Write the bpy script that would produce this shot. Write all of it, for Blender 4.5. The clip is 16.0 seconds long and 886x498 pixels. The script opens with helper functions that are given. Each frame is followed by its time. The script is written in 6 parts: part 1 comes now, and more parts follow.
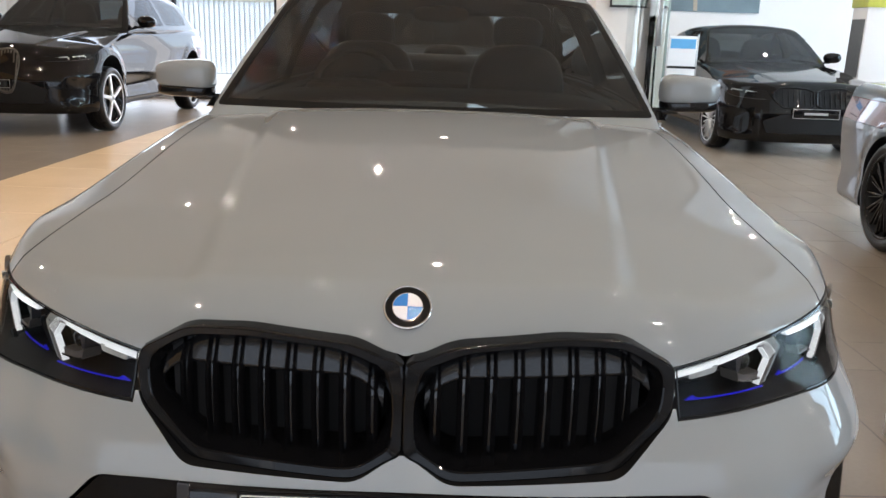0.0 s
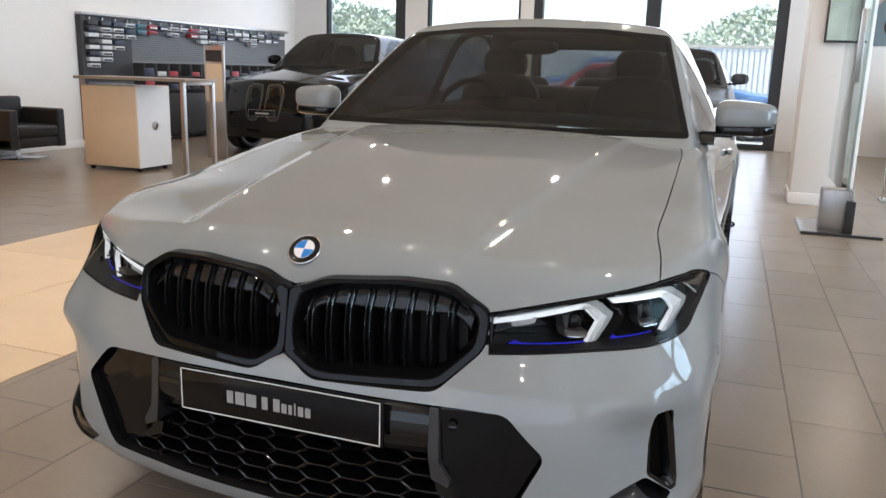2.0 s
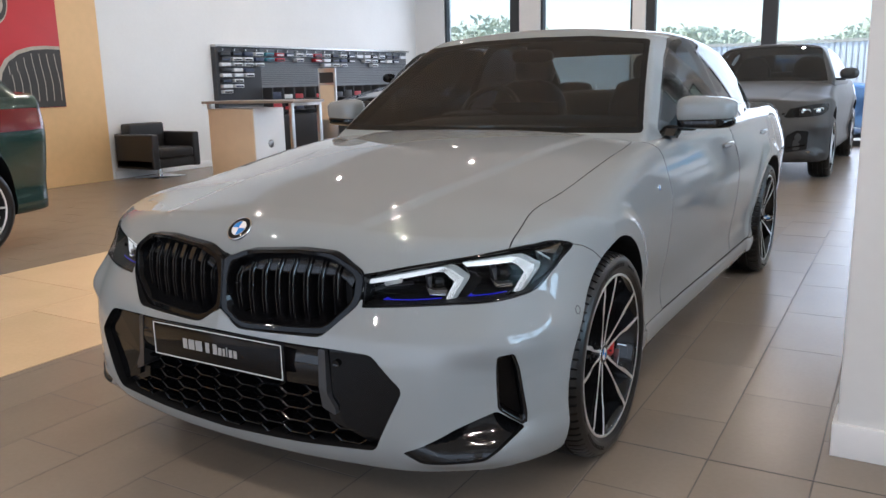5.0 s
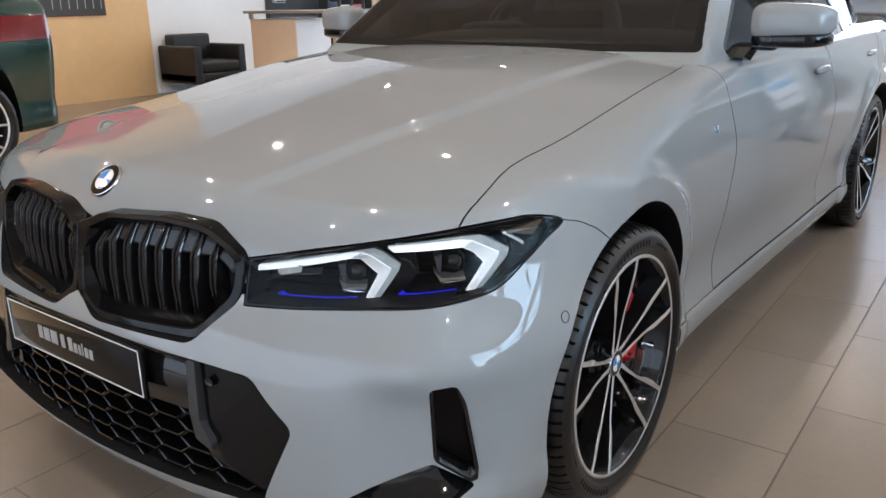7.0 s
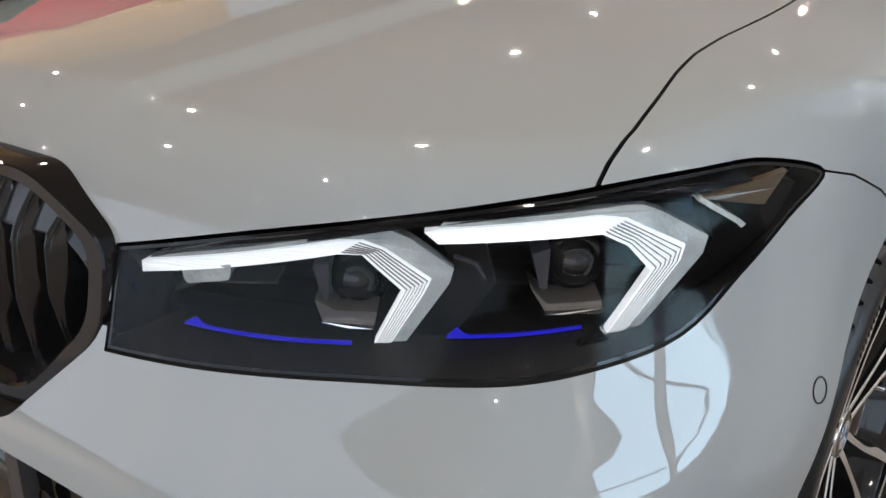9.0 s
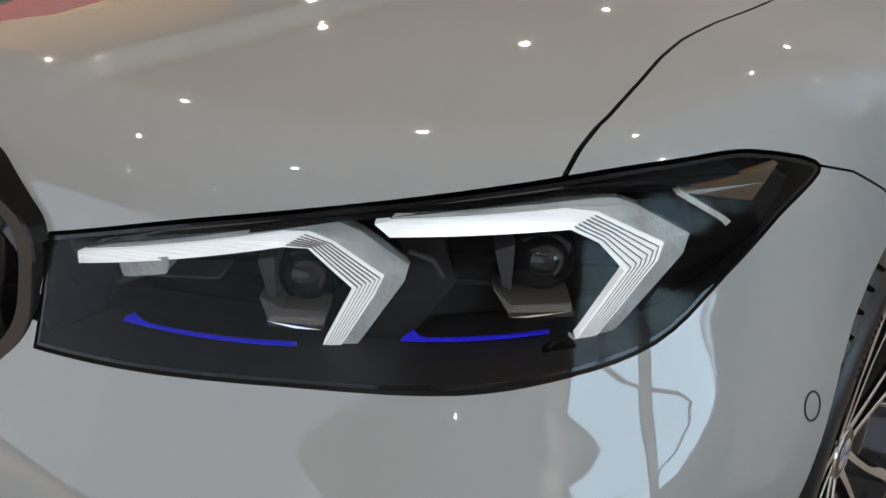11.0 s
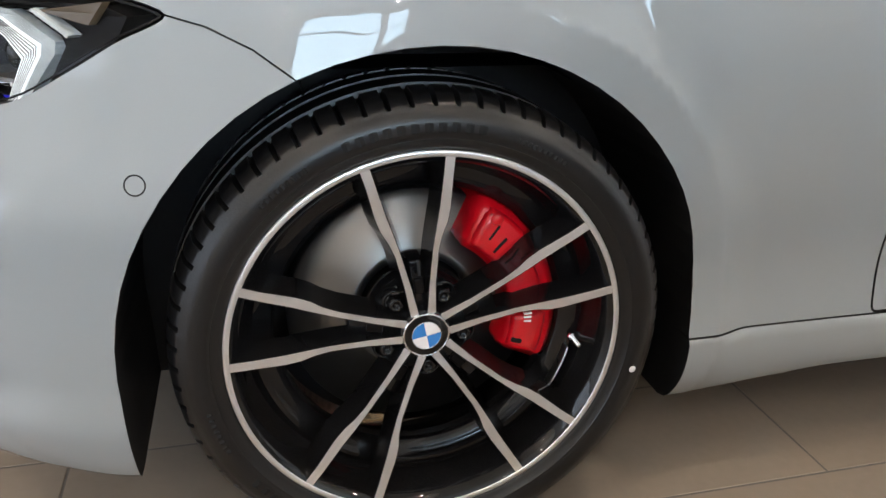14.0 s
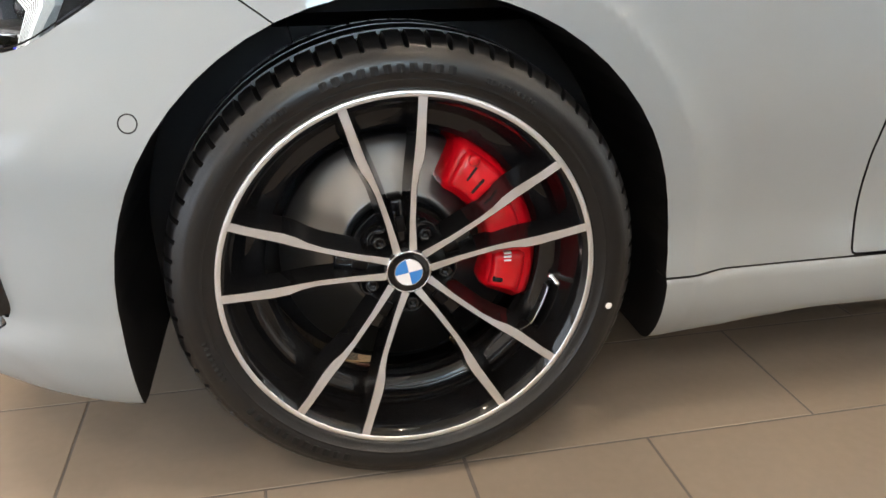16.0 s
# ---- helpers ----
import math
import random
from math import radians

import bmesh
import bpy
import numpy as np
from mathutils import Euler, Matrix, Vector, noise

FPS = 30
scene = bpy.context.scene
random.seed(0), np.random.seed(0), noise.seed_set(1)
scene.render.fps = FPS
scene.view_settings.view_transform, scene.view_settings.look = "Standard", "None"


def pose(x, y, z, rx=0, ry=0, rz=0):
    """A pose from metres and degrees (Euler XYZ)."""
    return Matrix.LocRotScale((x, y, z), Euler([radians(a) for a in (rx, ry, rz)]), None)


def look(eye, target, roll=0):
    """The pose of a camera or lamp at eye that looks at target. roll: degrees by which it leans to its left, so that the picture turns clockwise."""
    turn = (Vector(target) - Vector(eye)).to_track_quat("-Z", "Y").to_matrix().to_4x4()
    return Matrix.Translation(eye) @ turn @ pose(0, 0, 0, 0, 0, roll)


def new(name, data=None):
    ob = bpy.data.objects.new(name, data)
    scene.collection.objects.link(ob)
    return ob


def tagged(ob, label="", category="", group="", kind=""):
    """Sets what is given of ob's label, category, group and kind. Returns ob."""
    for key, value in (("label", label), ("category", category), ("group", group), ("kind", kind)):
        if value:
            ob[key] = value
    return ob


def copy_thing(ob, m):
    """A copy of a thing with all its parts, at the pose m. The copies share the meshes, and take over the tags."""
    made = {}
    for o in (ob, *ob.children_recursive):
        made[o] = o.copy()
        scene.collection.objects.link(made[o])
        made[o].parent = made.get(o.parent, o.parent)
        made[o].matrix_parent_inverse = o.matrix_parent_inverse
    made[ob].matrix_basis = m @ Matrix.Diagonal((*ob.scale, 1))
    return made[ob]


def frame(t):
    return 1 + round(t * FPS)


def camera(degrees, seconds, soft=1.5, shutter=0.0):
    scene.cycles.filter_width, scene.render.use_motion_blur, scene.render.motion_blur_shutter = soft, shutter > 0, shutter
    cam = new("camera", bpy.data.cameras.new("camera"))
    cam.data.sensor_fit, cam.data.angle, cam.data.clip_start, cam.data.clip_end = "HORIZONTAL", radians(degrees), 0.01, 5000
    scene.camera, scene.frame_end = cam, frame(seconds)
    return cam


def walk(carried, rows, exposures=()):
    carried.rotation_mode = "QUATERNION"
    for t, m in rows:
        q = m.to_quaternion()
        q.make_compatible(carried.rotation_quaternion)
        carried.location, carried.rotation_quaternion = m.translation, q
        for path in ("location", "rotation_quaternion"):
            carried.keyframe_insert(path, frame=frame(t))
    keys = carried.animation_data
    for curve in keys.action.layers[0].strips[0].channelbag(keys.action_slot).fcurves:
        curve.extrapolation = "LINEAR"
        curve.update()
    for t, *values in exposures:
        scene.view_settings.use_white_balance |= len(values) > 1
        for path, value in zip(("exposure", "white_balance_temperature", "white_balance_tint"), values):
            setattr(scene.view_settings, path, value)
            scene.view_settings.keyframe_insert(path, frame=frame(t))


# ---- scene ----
from mathutils import geometry
cam = camera(57.9, 16.0)
PATH = [
    (0, (0.067, -1.961, 1.237), (0.05, -0.029, 0.72), 1.8),
    (0.5, (0.292, -1.987, 1.219), (0.066, -0.061, 0.732), 2.2),
    (1, (0.48, -2.114, 1.201), (0.053, -0.216, 0.739), 2.2),
    (1.5, (0.671, -2.211, 1.224), (0.111, -0.344, 0.773), 2.2),
    (2, (0.914, -2.274, 1.21), (0.246, -0.441, 0.771), 1.6),
    (2.5, (1.106, -2.353, 1.207), (0.364, -0.547, 0.772), 1.3),
    (3, (1.294, -2.441, 1.212), (0.476, -0.667, 0.784), 0.9),
    (5.5, (1.721, -2.305, 1.197), (0.685, -0.648, 0.77), -1.5),
    (6, (1.706, -2.079, 1.187), (0.65, -0.448, 0.716), -1.4),
    (6.5, (1.692, -1.846, 1.183), (0.598, -0.259, 0.652), -1.2),
    (7, (1.578, -1.602, 1.157), (0.431, -0.078, 0.554), -1.0),
    (7.5, (1.336, -1.35, 1.132), (0.154, 0.107, 0.44), -1.2),
    (8, (1.143, -1.165, 1.039), (-0.057, 0.248, 0.288), -1.4),
    (10.5, (1.039, -0.933, 0.908), (-0.213, 0.467, 0.224), -0.8),
    (11, (1.061, -0.925, 0.908), (-0.191, 0.463, 0.197), -0.5),
    (11.5, (1.129, -0.921, 0.922), (-0.142, 0.436, 0.184), -0.1),
    (12, (1.311, -0.857, 0.919), (-0.037, 0.395, 0.135), 0.6),
    (12.5, (1.456, -0.737, 0.917), (-0.001, 0.382, 0.126), 1.1),
    (13, (1.585, -0.543, 0.924), (0.003, 0.392, 0.135), 1.3),
    (13.5, (1.697, -0.351, 0.918), (-0.016, 0.329, 0.141), 1.5),
    (14, (1.801, -0.207, 0.847), (0.004, 0.233, 0.087), 1.3),
    (14.5, (1.885, -0.155, 0.8), (0.054, 0.159, 0.06), 0.6),
    (15, (1.915, -0.146, 0.785), (0.072, 0.133, 0.06), -0.0),
    (15.5, (1.912, -0.139, 0.79), (0.073, 0.132, 0.05), -0.4),
    (16, (1.9, -0.144, 0.798), (0.086, 0.198, 0.028), -0.4),
]
walk(cam, [(t, look(eye, target, roll)) for t, eye, target, roll in PATH],
     ((0, 1.0, 6190, 16), (2, 0.98, 6100, 16), (5.5, 0.9, 5810, 16), (7, 1.14, 5830, 16), (8, 1.22, 6050, 16), (11, 0.8, 6250, 16), (12.5, 1.12, 6350, 16), (13.5, 1.37, 6400, 16), (14, 1.6, 6330, 16), (14.5, 1.84, 6520, 16), (16, 1.95, 6680, 16)))
# ---- world, sun, large lights ----
world = bpy.data.worlds.new("world")
scene.world = world
world.use_nodes = True
wn = world.node_tree.nodes
sky = wn.new("ShaderNodeTexSky")
sky.sky_type, sky.sun_disc = "NISHITA", False
sky.sun_elevation, sky.sun_rotation = radians(48.5), radians(256)
wn["Background"].inputs["Strength"].default_value = 0.17
world.node_tree.links.new(sky.outputs[0], wn["Background"].inputs["Color"])
sun = new("sun", bpy.data.lights.new("sun", "SUN"))
sun.data.energy, sun.data.angle, sun.data.color = 4.5, radians(0.6), (1.0, 0.95, 0.88)
sun.matrix_world = look((-12, -3, 20), (0, 0, 6))
CEILING = 4.1


def window_light(name, eye, target, wide, high, watts, colour):
    lamp = new(name, bpy.data.lights.new(name, "AREA"))
    lamp.data.shape, lamp.data.size, lamp.data.size_y = "RECTANGLE", wide, high
    lamp.data.energy, lamp.data.color = watts, colour
    lamp.matrix_world = look(eye, target)
    return lamp


window_light("skylight_far", (-2.8, 12.3, 1.75), (-2.8, 0, 1.5), 8.3, 3.3, 100, (0.92, 0.97, 1.0))
# unseen fill for the nose, set in windows added to the south wall
window_light("skylight_near", (0.15, -6.95, 1.7), (0.15, 0, 1.5), 13.2, 3.0, 110, (0.80, 0.91, 1.0))
window_light("skylight_side", (8.72, 5.05, 1.95), (0, 5.05, 1.95), 13.7, 3.0, 590, (0.66, 0.85, 1.0))
# ---- materials ----
def material(name, colour, rough=0.5, metal=0.0, grain=0.0, grain_scale=40.0, bump=0.0, bump_scale=60.0, stain=0.0, coat=0.0, rough_vary=0.0, **more):
    m = bpy.data.materials.new(name)
    m.use_nodes = True
    nodes, links = m.node_tree.nodes, m.node_tree.links
    b = nodes["Principled BSDF"]
    b.inputs["Base Color"].default_value = (*colour, 1)
    b.inputs["Roughness"].default_value, b.inputs["Metallic"].default_value = rough, metal
    b.inputs["Coat Weight"].default_value, b.inputs["Coat Roughness"].default_value = coat, 0.02
    for key, value in more.items():
        b.inputs[key.replace("_", " ")].default_value = value
    place = nodes.new("ShaderNodeTexCoord")
    if grain or stain:
        last = None
        for amount, size in ((grain, grain_scale), (stain, 1.7)):
            if not amount:
                continue
            tex = nodes.new("ShaderNodeTexNoise")
            tex.inputs["Scale"].default_value, tex.inputs["Detail"].default_value = size, 6
            links.new(place.outputs["Object"], tex.inputs["Vector"])
            ramp = nodes.new("ShaderNodeMapRange")
            ramp.inputs[1].default_value, ramp.inputs[2].default_value = 0.1, 0.9
            ramp.inputs[3].default_value, ramp.inputs[4].default_value = 1 - amount, 1 + amount
            links.new(tex.outputs["Fac"], ramp.inputs[0])
            mix = nodes.new("ShaderNodeMix")
            mix.data_type, mix.blend_type = "RGBA", "MULTIPLY"
            mix.inputs[0].default_value = 1
            if last is None:
                mix.inputs[6].default_value = (*colour, 1)
            else:
                links.new(last, mix.inputs[6])
            links.new(ramp.outputs[0], mix.inputs[7])
            last = mix.outputs[2]
        links.new(last, b.inputs["Base Color"])
    if bump or rough_vary:
        tex = nodes.new("ShaderNodeTexNoise")
        tex.inputs["Scale"].default_value, tex.inputs["Detail"].default_value = bump_scale, 4
        links.new(place.outputs["Object"], tex.inputs["Vector"])
        if bump:
            bm_node = nodes.new("ShaderNodeBump")
            bm_node.inputs["Strength"].default_value, bm_node.inputs["Distance"].default_value = bump, 0.004
            links.new(tex.outputs["Fac"], bm_node.inputs["Height"])
            links.new(bm_node.outputs[0], b.inputs["Normal"])
        if rough_vary:
            ramp = nodes.new("ShaderNodeMapRange")
            ramp.inputs[3].default_value, ramp.inputs[4].default_value = max(rough - rough_vary, 0.02), rough + rough_vary
            links.new(tex.outputs["Fac"], ramp.inputs[0])
            links.new(ramp.outputs[0], b.inputs["Roughness"])
    return m


def glowing(name, colour, strength):
    m = bpy.data.materials.new(name)
    m.use_nodes = True
    b = m.node_tree.nodes["Principled BSDF"]
    b.inputs["Base Color"].default_value = (*colour, 1)
    b.inputs["Emission Color"].default_value, b.inputs["Emission Strength"].default_value = (*colour, 1), strength
    return m


def glass(name, tint, rough=0.0, ior=1.45, clear=0.9):
    """A thin pane: mostly clear, tinted, with the gloss of glass."""
    m = bpy.data.materials.new(name)
    m.use_nodes = True
    nodes, links = m.node_tree.nodes, m.node_tree.links
    out = nodes["Material Output"]
    nodes.remove(nodes["Principled BSDF"])
    gloss, pane, mix, fres = nodes.new("ShaderNodeBsdfGlossy"), nodes.new("ShaderNodeBsdfTransparent"), nodes.new("ShaderNodeMixShader"), nodes.new("ShaderNodeFresnel")
    gloss.inputs["Roughness"].default_value = rough
    pane.inputs["Color"].default_value = (*tint, 1)
    fres.inputs["IOR"].default_value = ior
    links.new(fres.outputs[0], mix.inputs[0])
    links.new(pane.outputs[0], mix.inputs[1])
    links.new(gloss.outputs[0], mix.inputs[2])
    links.new(mix.outputs[0], out.inputs["Surface"])
    return m


PAINT_GREY = material("paint_grey", (0.250, 0.266, 0.274), 0.5, 0.0, coat=1.0, Specular_IOR_Level=0.0, grain=0.03, grain_scale=900)
PAINT_BLACK = material("paint_black", (0.004, 0.004, 0.0045), 0.05, 0.0, Specular_IOR_Level=0.4, grain=0.1, grain_scale=600)
PAINT_BROWN = material("paint_brown_black", (0.004, 0.0035, 0.0035), 0.06, 0.0, Specular_IOR_Level=0.35, grain=0.1, grain_scale=600)
PAINT_GREEN = material("paint_green", (0.008, 0.032, 0.026), 0.2, 0.0, coat=0.4, grain=0.1, grain_scale=600)
PAINT_SLATE = material("paint_slate", (0.035, 0.037, 0.04), 0.3, 0.2, coat=1.0, grain=0.1, grain_scale=600)
PAINT_SILVER = material("paint_silver", (0.06, 0.061, 0.062), 0.4, 0.2, coat=0.0, Specular_IOR_Level=0.25, grain=0.05, grain_scale=600)
PAINT_RED = material("paint_red", (0.4, 0.03, 0.03), 0.35, 0.0, coat=1.0, grain=0.05, grain_scale=600)
PAINT_BLUE = material("paint_blue", (0.10, 0.20, 0.40), 0.35, 0.2, coat=1.0, grain=0.05, grain_scale=600)
GLOSS_BLACK = material("gloss_black", (0.006, 0.006, 0.0065), 0.07, rough_vary=0.03, bump_scale=8, Specular_IOR_Level=0.42)
DARK_PLASTIC = material("dark_plastic", (0.005, 0.005, 0.0055), 0.6, Specular_IOR_Level=0.3, grain=0.2, grain_scale=300, bump=0.1, bump_scale=900)
RUBBER = material("rubber", (0.005, 0.005, 0.0053), 0.33, Specular_IOR_Level=0.45, grain=0.25, grain_scale=120, bump=0.08, bump_scale=300, stain=0.2)
MARK_RUBBER = material("raised_rubber", (0.006, 0.006, 0.0063), 0.6, Specular_IOR_Level=0.25, grain=0.2, grain_scale=200)
CHROME = material("chrome", (0.75, 0.75, 0.76), 0.08, 1.0, rough_vary=0.03, bump_scale=30)
ALLOY = material("machined_alloy", (0.76, 0.77, 0.78), 0.32, 0.88, rough_vary=0.05, bump_scale=25, grain=0.1, grain_scale=35)
STEEL = material("brake_steel", (0.21, 0.205, 0.198), 0.30, 0.95, grain=0.03, grain_scale=8, rough_vary=0.03, bump_scale=20)
RED = material("caliper_red", (0.62, 0.003, 0.010), 0.28, coat=0.6, grain=0.06, grain_scale=60)
WHITE = material("white_paint", (0.82, 0.81, 0.8), 0.5, grain=0.015, grain_scale=30, stain=0.015)
BADGE_WHITE = material("badge_white", (0.8, 0.8, 0.8), 0.2, coat=1.0)
BADGE_BLUE = material("badge_blue", (0.03, 0.2, 0.55), 0.2, coat=1.0)
DEEP_BLACK = material("deep_black", (0.004, 0.004, 0.0045), 0.06, rough_vary=0.03, bump_scale=8, Specular_IOR_Level=0.22)
SLAT_BLACK = material("slat_black", (0.005, 0.005, 0.0058), 0.09, rough_vary=0.03, bump_scale=12, Specular_IOR_Level=0.5)
LENS = glass("headlight_lens", (0.88, 0.88, 0.88), 0.0, 1.2)
SCREEN_GLASS = glass("windscreen_glass", (0.25, 0.27, 0.27), 0.0, 1.85)
BACK_GLASS = glass("back_window_glass", (0.72, 0.76, 0.74), 0.0, 1.45)
SIDE_GLASS = glass("side_glass", (0.15, 0.165, 0.18), 0.0, 1.25)
CLEAR_GLASS = glass("clear_glass", (0.93, 0.97, 0.95), 0.0, 1.45)
LAMP_TUBE = glowing("lamp_tube", (0.80, 0.84, 0.82), 0.32)
wave = LAMP_TUBE.node_tree.nodes.new("ShaderNodeTexWave")
wave.inputs["Scale"].default_value, wave.inputs["Distortion"].default_value, wave.inputs["Detail"].default_value = 260.0, 1.5, 1
spread, where = LAMP_TUBE.node_tree.nodes.new("ShaderNodeMapRange"), LAMP_TUBE.node_tree.nodes.new("ShaderNodeTexCoord")
spread.inputs[3].default_value, spread.inputs[4].default_value = 0.22, 0.36
LAMP_TUBE.node_tree.links.new(where.outputs["Object"], wave.inputs["Vector"])
LAMP_TUBE.node_tree.links.new(wave.outputs["Fac"], spread.inputs[0])
LAMP_TUBE.node_tree.links.new(spread.outputs[0], LAMP_TUBE.node_tree.nodes["Principled BSDF"].inputs["Emission Strength"])
BLUE_GLOW = glowing("blue_glow", (0.012, 0.008, 0.6), 0.06)
TAIL_RED = material("tail_lamp_red", (0.12, 0.003, 0.006), 0.1, coat=1.0)
SPOT = glowing("spot_lamp", (1.0, 0.86, 0.66), 950.0)
tangent = STEEL.node_tree.nodes.new("ShaderNodeTangent")
tangent.direction_type, tangent.axis = "RADIAL", "X"
STEEL.node_tree.nodes["Principled BSDF"].inputs["Anisotropic"].default_value = 0.85
STEEL.node_tree.links.new(tangent.outputs[0], STEEL.node_tree.nodes["Principled BSDF"].inputs["Tangent"])
LEATHER = material("black_leather", (0.014, 0.013, 0.013), 0.42, grain=0.2, grain_scale=80, bump=0.2, bump_scale=200)
CEIL = material("ceiling_taupe", (0.50, 0.43, 0.35), 0.8, grain=0.04, grain_scale=20, stain=0.04)
WALL = material("wall_white", (0.78, 0.77, 0.75), 0.7, grain=0.02, grain_scale=25, stain=0.03, bump=0.05, bump_scale=120)
GOLD = material("gold_panel", (0.74, 0.47, 0.22), 0.5, grain=0.05, grain_scale=12, stain=0.06)
OAK = material("oak", (0.74, 0.59, 0.42), 0.5, grain=0.05, grain_scale=9, bump=0.05)
FRAME_DARK = material("window_frame_dark", (0.03, 0.032, 0.035), 0.4, grain=0.1, grain_scale=40)
STAINLESS = material("brushed_stainless", (0.5, 0.5, 0.5), 0.3, 1.0, rough_vary=0.08, bump_scale=90)
GROUT = material("grout", (0.11, 0.095, 0.082), 0.85, grain=0.2, grain_scale=80)
# ---- building tools ----
def mesh_from(name, verts, faces, mats=()):
    me = bpy.data.meshes.new(name)
    me.from_pydata([tuple(v) for v in verts], [], [tuple(f) for f in faces])
    for m in mats:
        me.materials.append(m)
    return me


def smooth(me, angle=35):
    me.polygons.foreach_set("use_smooth", [True] * len(me.polygons))
    me.set_sharp_from_angle(angle=radians(angle))
    return me


def empty(name, m=None):
    ob = new(name)
    ob.empty_display_size = 0.2
    if m is not None:
        ob.matrix_world = m
    return ob


def part(name, data, mat, parent, label="", at=None):
    """Links a bmesh or a mesh as one object under a thing, a part, or alone."""
    if isinstance(data, bmesh.types.BMesh):
        me = bpy.data.meshes.new(name)
        data.to_mesh(me)
        data.free()
    else:
        me = data
    if mat is not None and not me.materials:
        me.materials.append(mat)
    ob = new(name, me)
    if parent is not None:
        ob.parent = parent
    if at is not None:
        ob.matrix_local = at
    if label:
        ob["label"] = label
    return ob


def box(x0, x1, y0, y1, z0, z1, bevel=0.0, seg=2):
    bm = bmesh.new()
    bmesh.ops.create_cube(bm, size=1)
    for v in bm.verts:
        v.co = ((x0 + x1) / 2 + v.co.x * (x1 - x0), (y0 + y1) / 2 + v.co.y * (y1 - y0), (z0 + z1) / 2 + v.co.z * (z1 - z0))
    if bevel:
        bmesh.ops.bevel(bm, geom=bm.edges[:], offset=bevel, segments=seg, affect="EDGES", profile=0.5)
        if seg > 1:
            for f in bm.faces:
                f.smooth = True
    return bm


def join(*bms):
    out = bmesh.new()
    for b in bms:
        me = bpy.data.meshes.new("t")
        b.to_mesh(me)
        b.free()
        out.from_mesh(me)
        bpy.data.meshes.remove(me)
    return out


def moved(bm, m):
    bm.transform(m)
    return bm


def lathe(profile, seg=96, axis="x", ripple=None):
    """Turns (along, radius) pairs round an axis; ripple(i, j) moves a ring's point outwards."""
    n = len(profile)
    verts, faces = [], []
    for j in range(seg):
        a = 2 * math.pi * j / seg
        for i, (u, r) in enumerate(profile):
            r = r + (ripple(i, j) if ripple else 0)
            p = (u, r * math.cos(a), r * math.sin(a)) if axis == "x" else (r * math.cos(a), r * math.sin(a), u)
            verts.append(p)
    for j in range(seg):
        k = (j + 1) % seg
        for i in range(n - 1):
            faces.append((j * n + i, j * n + i + 1, k * n + i + 1, k * n + i))
    me = mesh_from("lathe", verts, faces)
    bm = bmesh.new()
    bm.from_mesh(me)
    bpy.data.meshes.remove(me)
    bmesh.ops.remove_doubles(bm, verts=bm.verts[:], dist=1e-6)
    bmesh.ops.recalc_face_normals(bm, faces=bm.faces[:])
    for f in bm.faces:
        f.smooth = True
    return bm


def prism(points, place, near, far):
    """A closed solid over a 2D outline; place(u, v, w) gives the point at depth w."""
    n = len(points)
    area = sum(points[i][0] * points[(i + 1) % n][1] - points[(i + 1) % n][0] * points[i][1] for i in range(n))
    if area < 0:
        points = points[::-1]
    verts = [place(u, v, near) for u, v in points] + [place(u, v, far) for u, v in points]
    cap = [tuple(range(n))] if n < 5 else geometry.tessellate_polygon([[Vector((u, v, 0)) for u, v in points]])
    faces = [tuple(f)[::-1] for f in cap] + [tuple(n + i for i in f) for f in cap] + [(i, (i + 1) % n, n + (i + 1) % n, n + i) for i in range(n)]
    bm = bmesh.new()
    vs = [bm.verts.new(v) for v in verts]
    for f in faces:
        bm.faces.new([vs[i] for i in f])
    bm.normal_update()
    bmesh.ops.recalc_face_normals(bm, faces=bm.faces[:])
    return bm


def rounded(points, r, n=5):
    """The outline with its corners rounded."""
    out, m = [], len(points)
    for i in range(m):
        p, a, b = Vector(points[i]), Vector(points[i - 1]), Vector(points[(i + 1) % m])
        d0, d1 = a - p, b - p
        k = min(r, d0.length * 0.45, d1.length * 0.45)
        s, e = p + d0.normalized() * k, p + d1.normalized() * k
        for j in range(n + 1):
            t = j / n
            q = s * (1 - t) ** 2 + p * 2 * t * (1 - t) + e * t * t
            out.append((q.x, q.y))
    return out


def curve_outline(points, n=6):
    """A closed smooth outline through the points."""
    out, m = [], len(points)
    for i in range(m):
        p0, p1, p2, p3 = (Vector(points[(i + k) % m]) for k in (-1, 0, 1, 2))
        for j in range(n):
            t = j / n
            q = 0.5 * ((2 * p1) + (p2 - p0) * t + (2 * p0 - 5 * p1 + 4 * p2 - p3) * t * t + (3 * p1 - p0 - 3 * p2 + p3) * t ** 3)
            out.append((q.x, q.y))
    return out


def boolean(me, cutter, op):
    """me minus / intersected with the closed bmesh cutter, whose faces take slot 1."""
    cm = bpy.data.meshes.new("cutter")
    cutter.to_mesh(cm)
    cutter.free()
    cm.materials.append(PAINT_GREY)
    cm.materials.append(DARK_PLASTIC)
    cm.polygons.foreach_set("material_index", [1] * len(cm.polygons))
    a, b = new("a", me), new("b", cm)
    mod = a.modifiers.new("cut", "BOOLEAN")
    mod.operation, mod.object, mod.solver = op, b, "MANIFOLD"
    bpy.context.view_layer.update()
    done = bpy.data.meshes.new_from_object(a.evaluated_get(bpy.context.evaluated_depsgraph_get()))
    bpy.data.objects.remove(a)
    bpy.data.objects.remove(b)
    bpy.data.meshes.remove(cm)
    return done


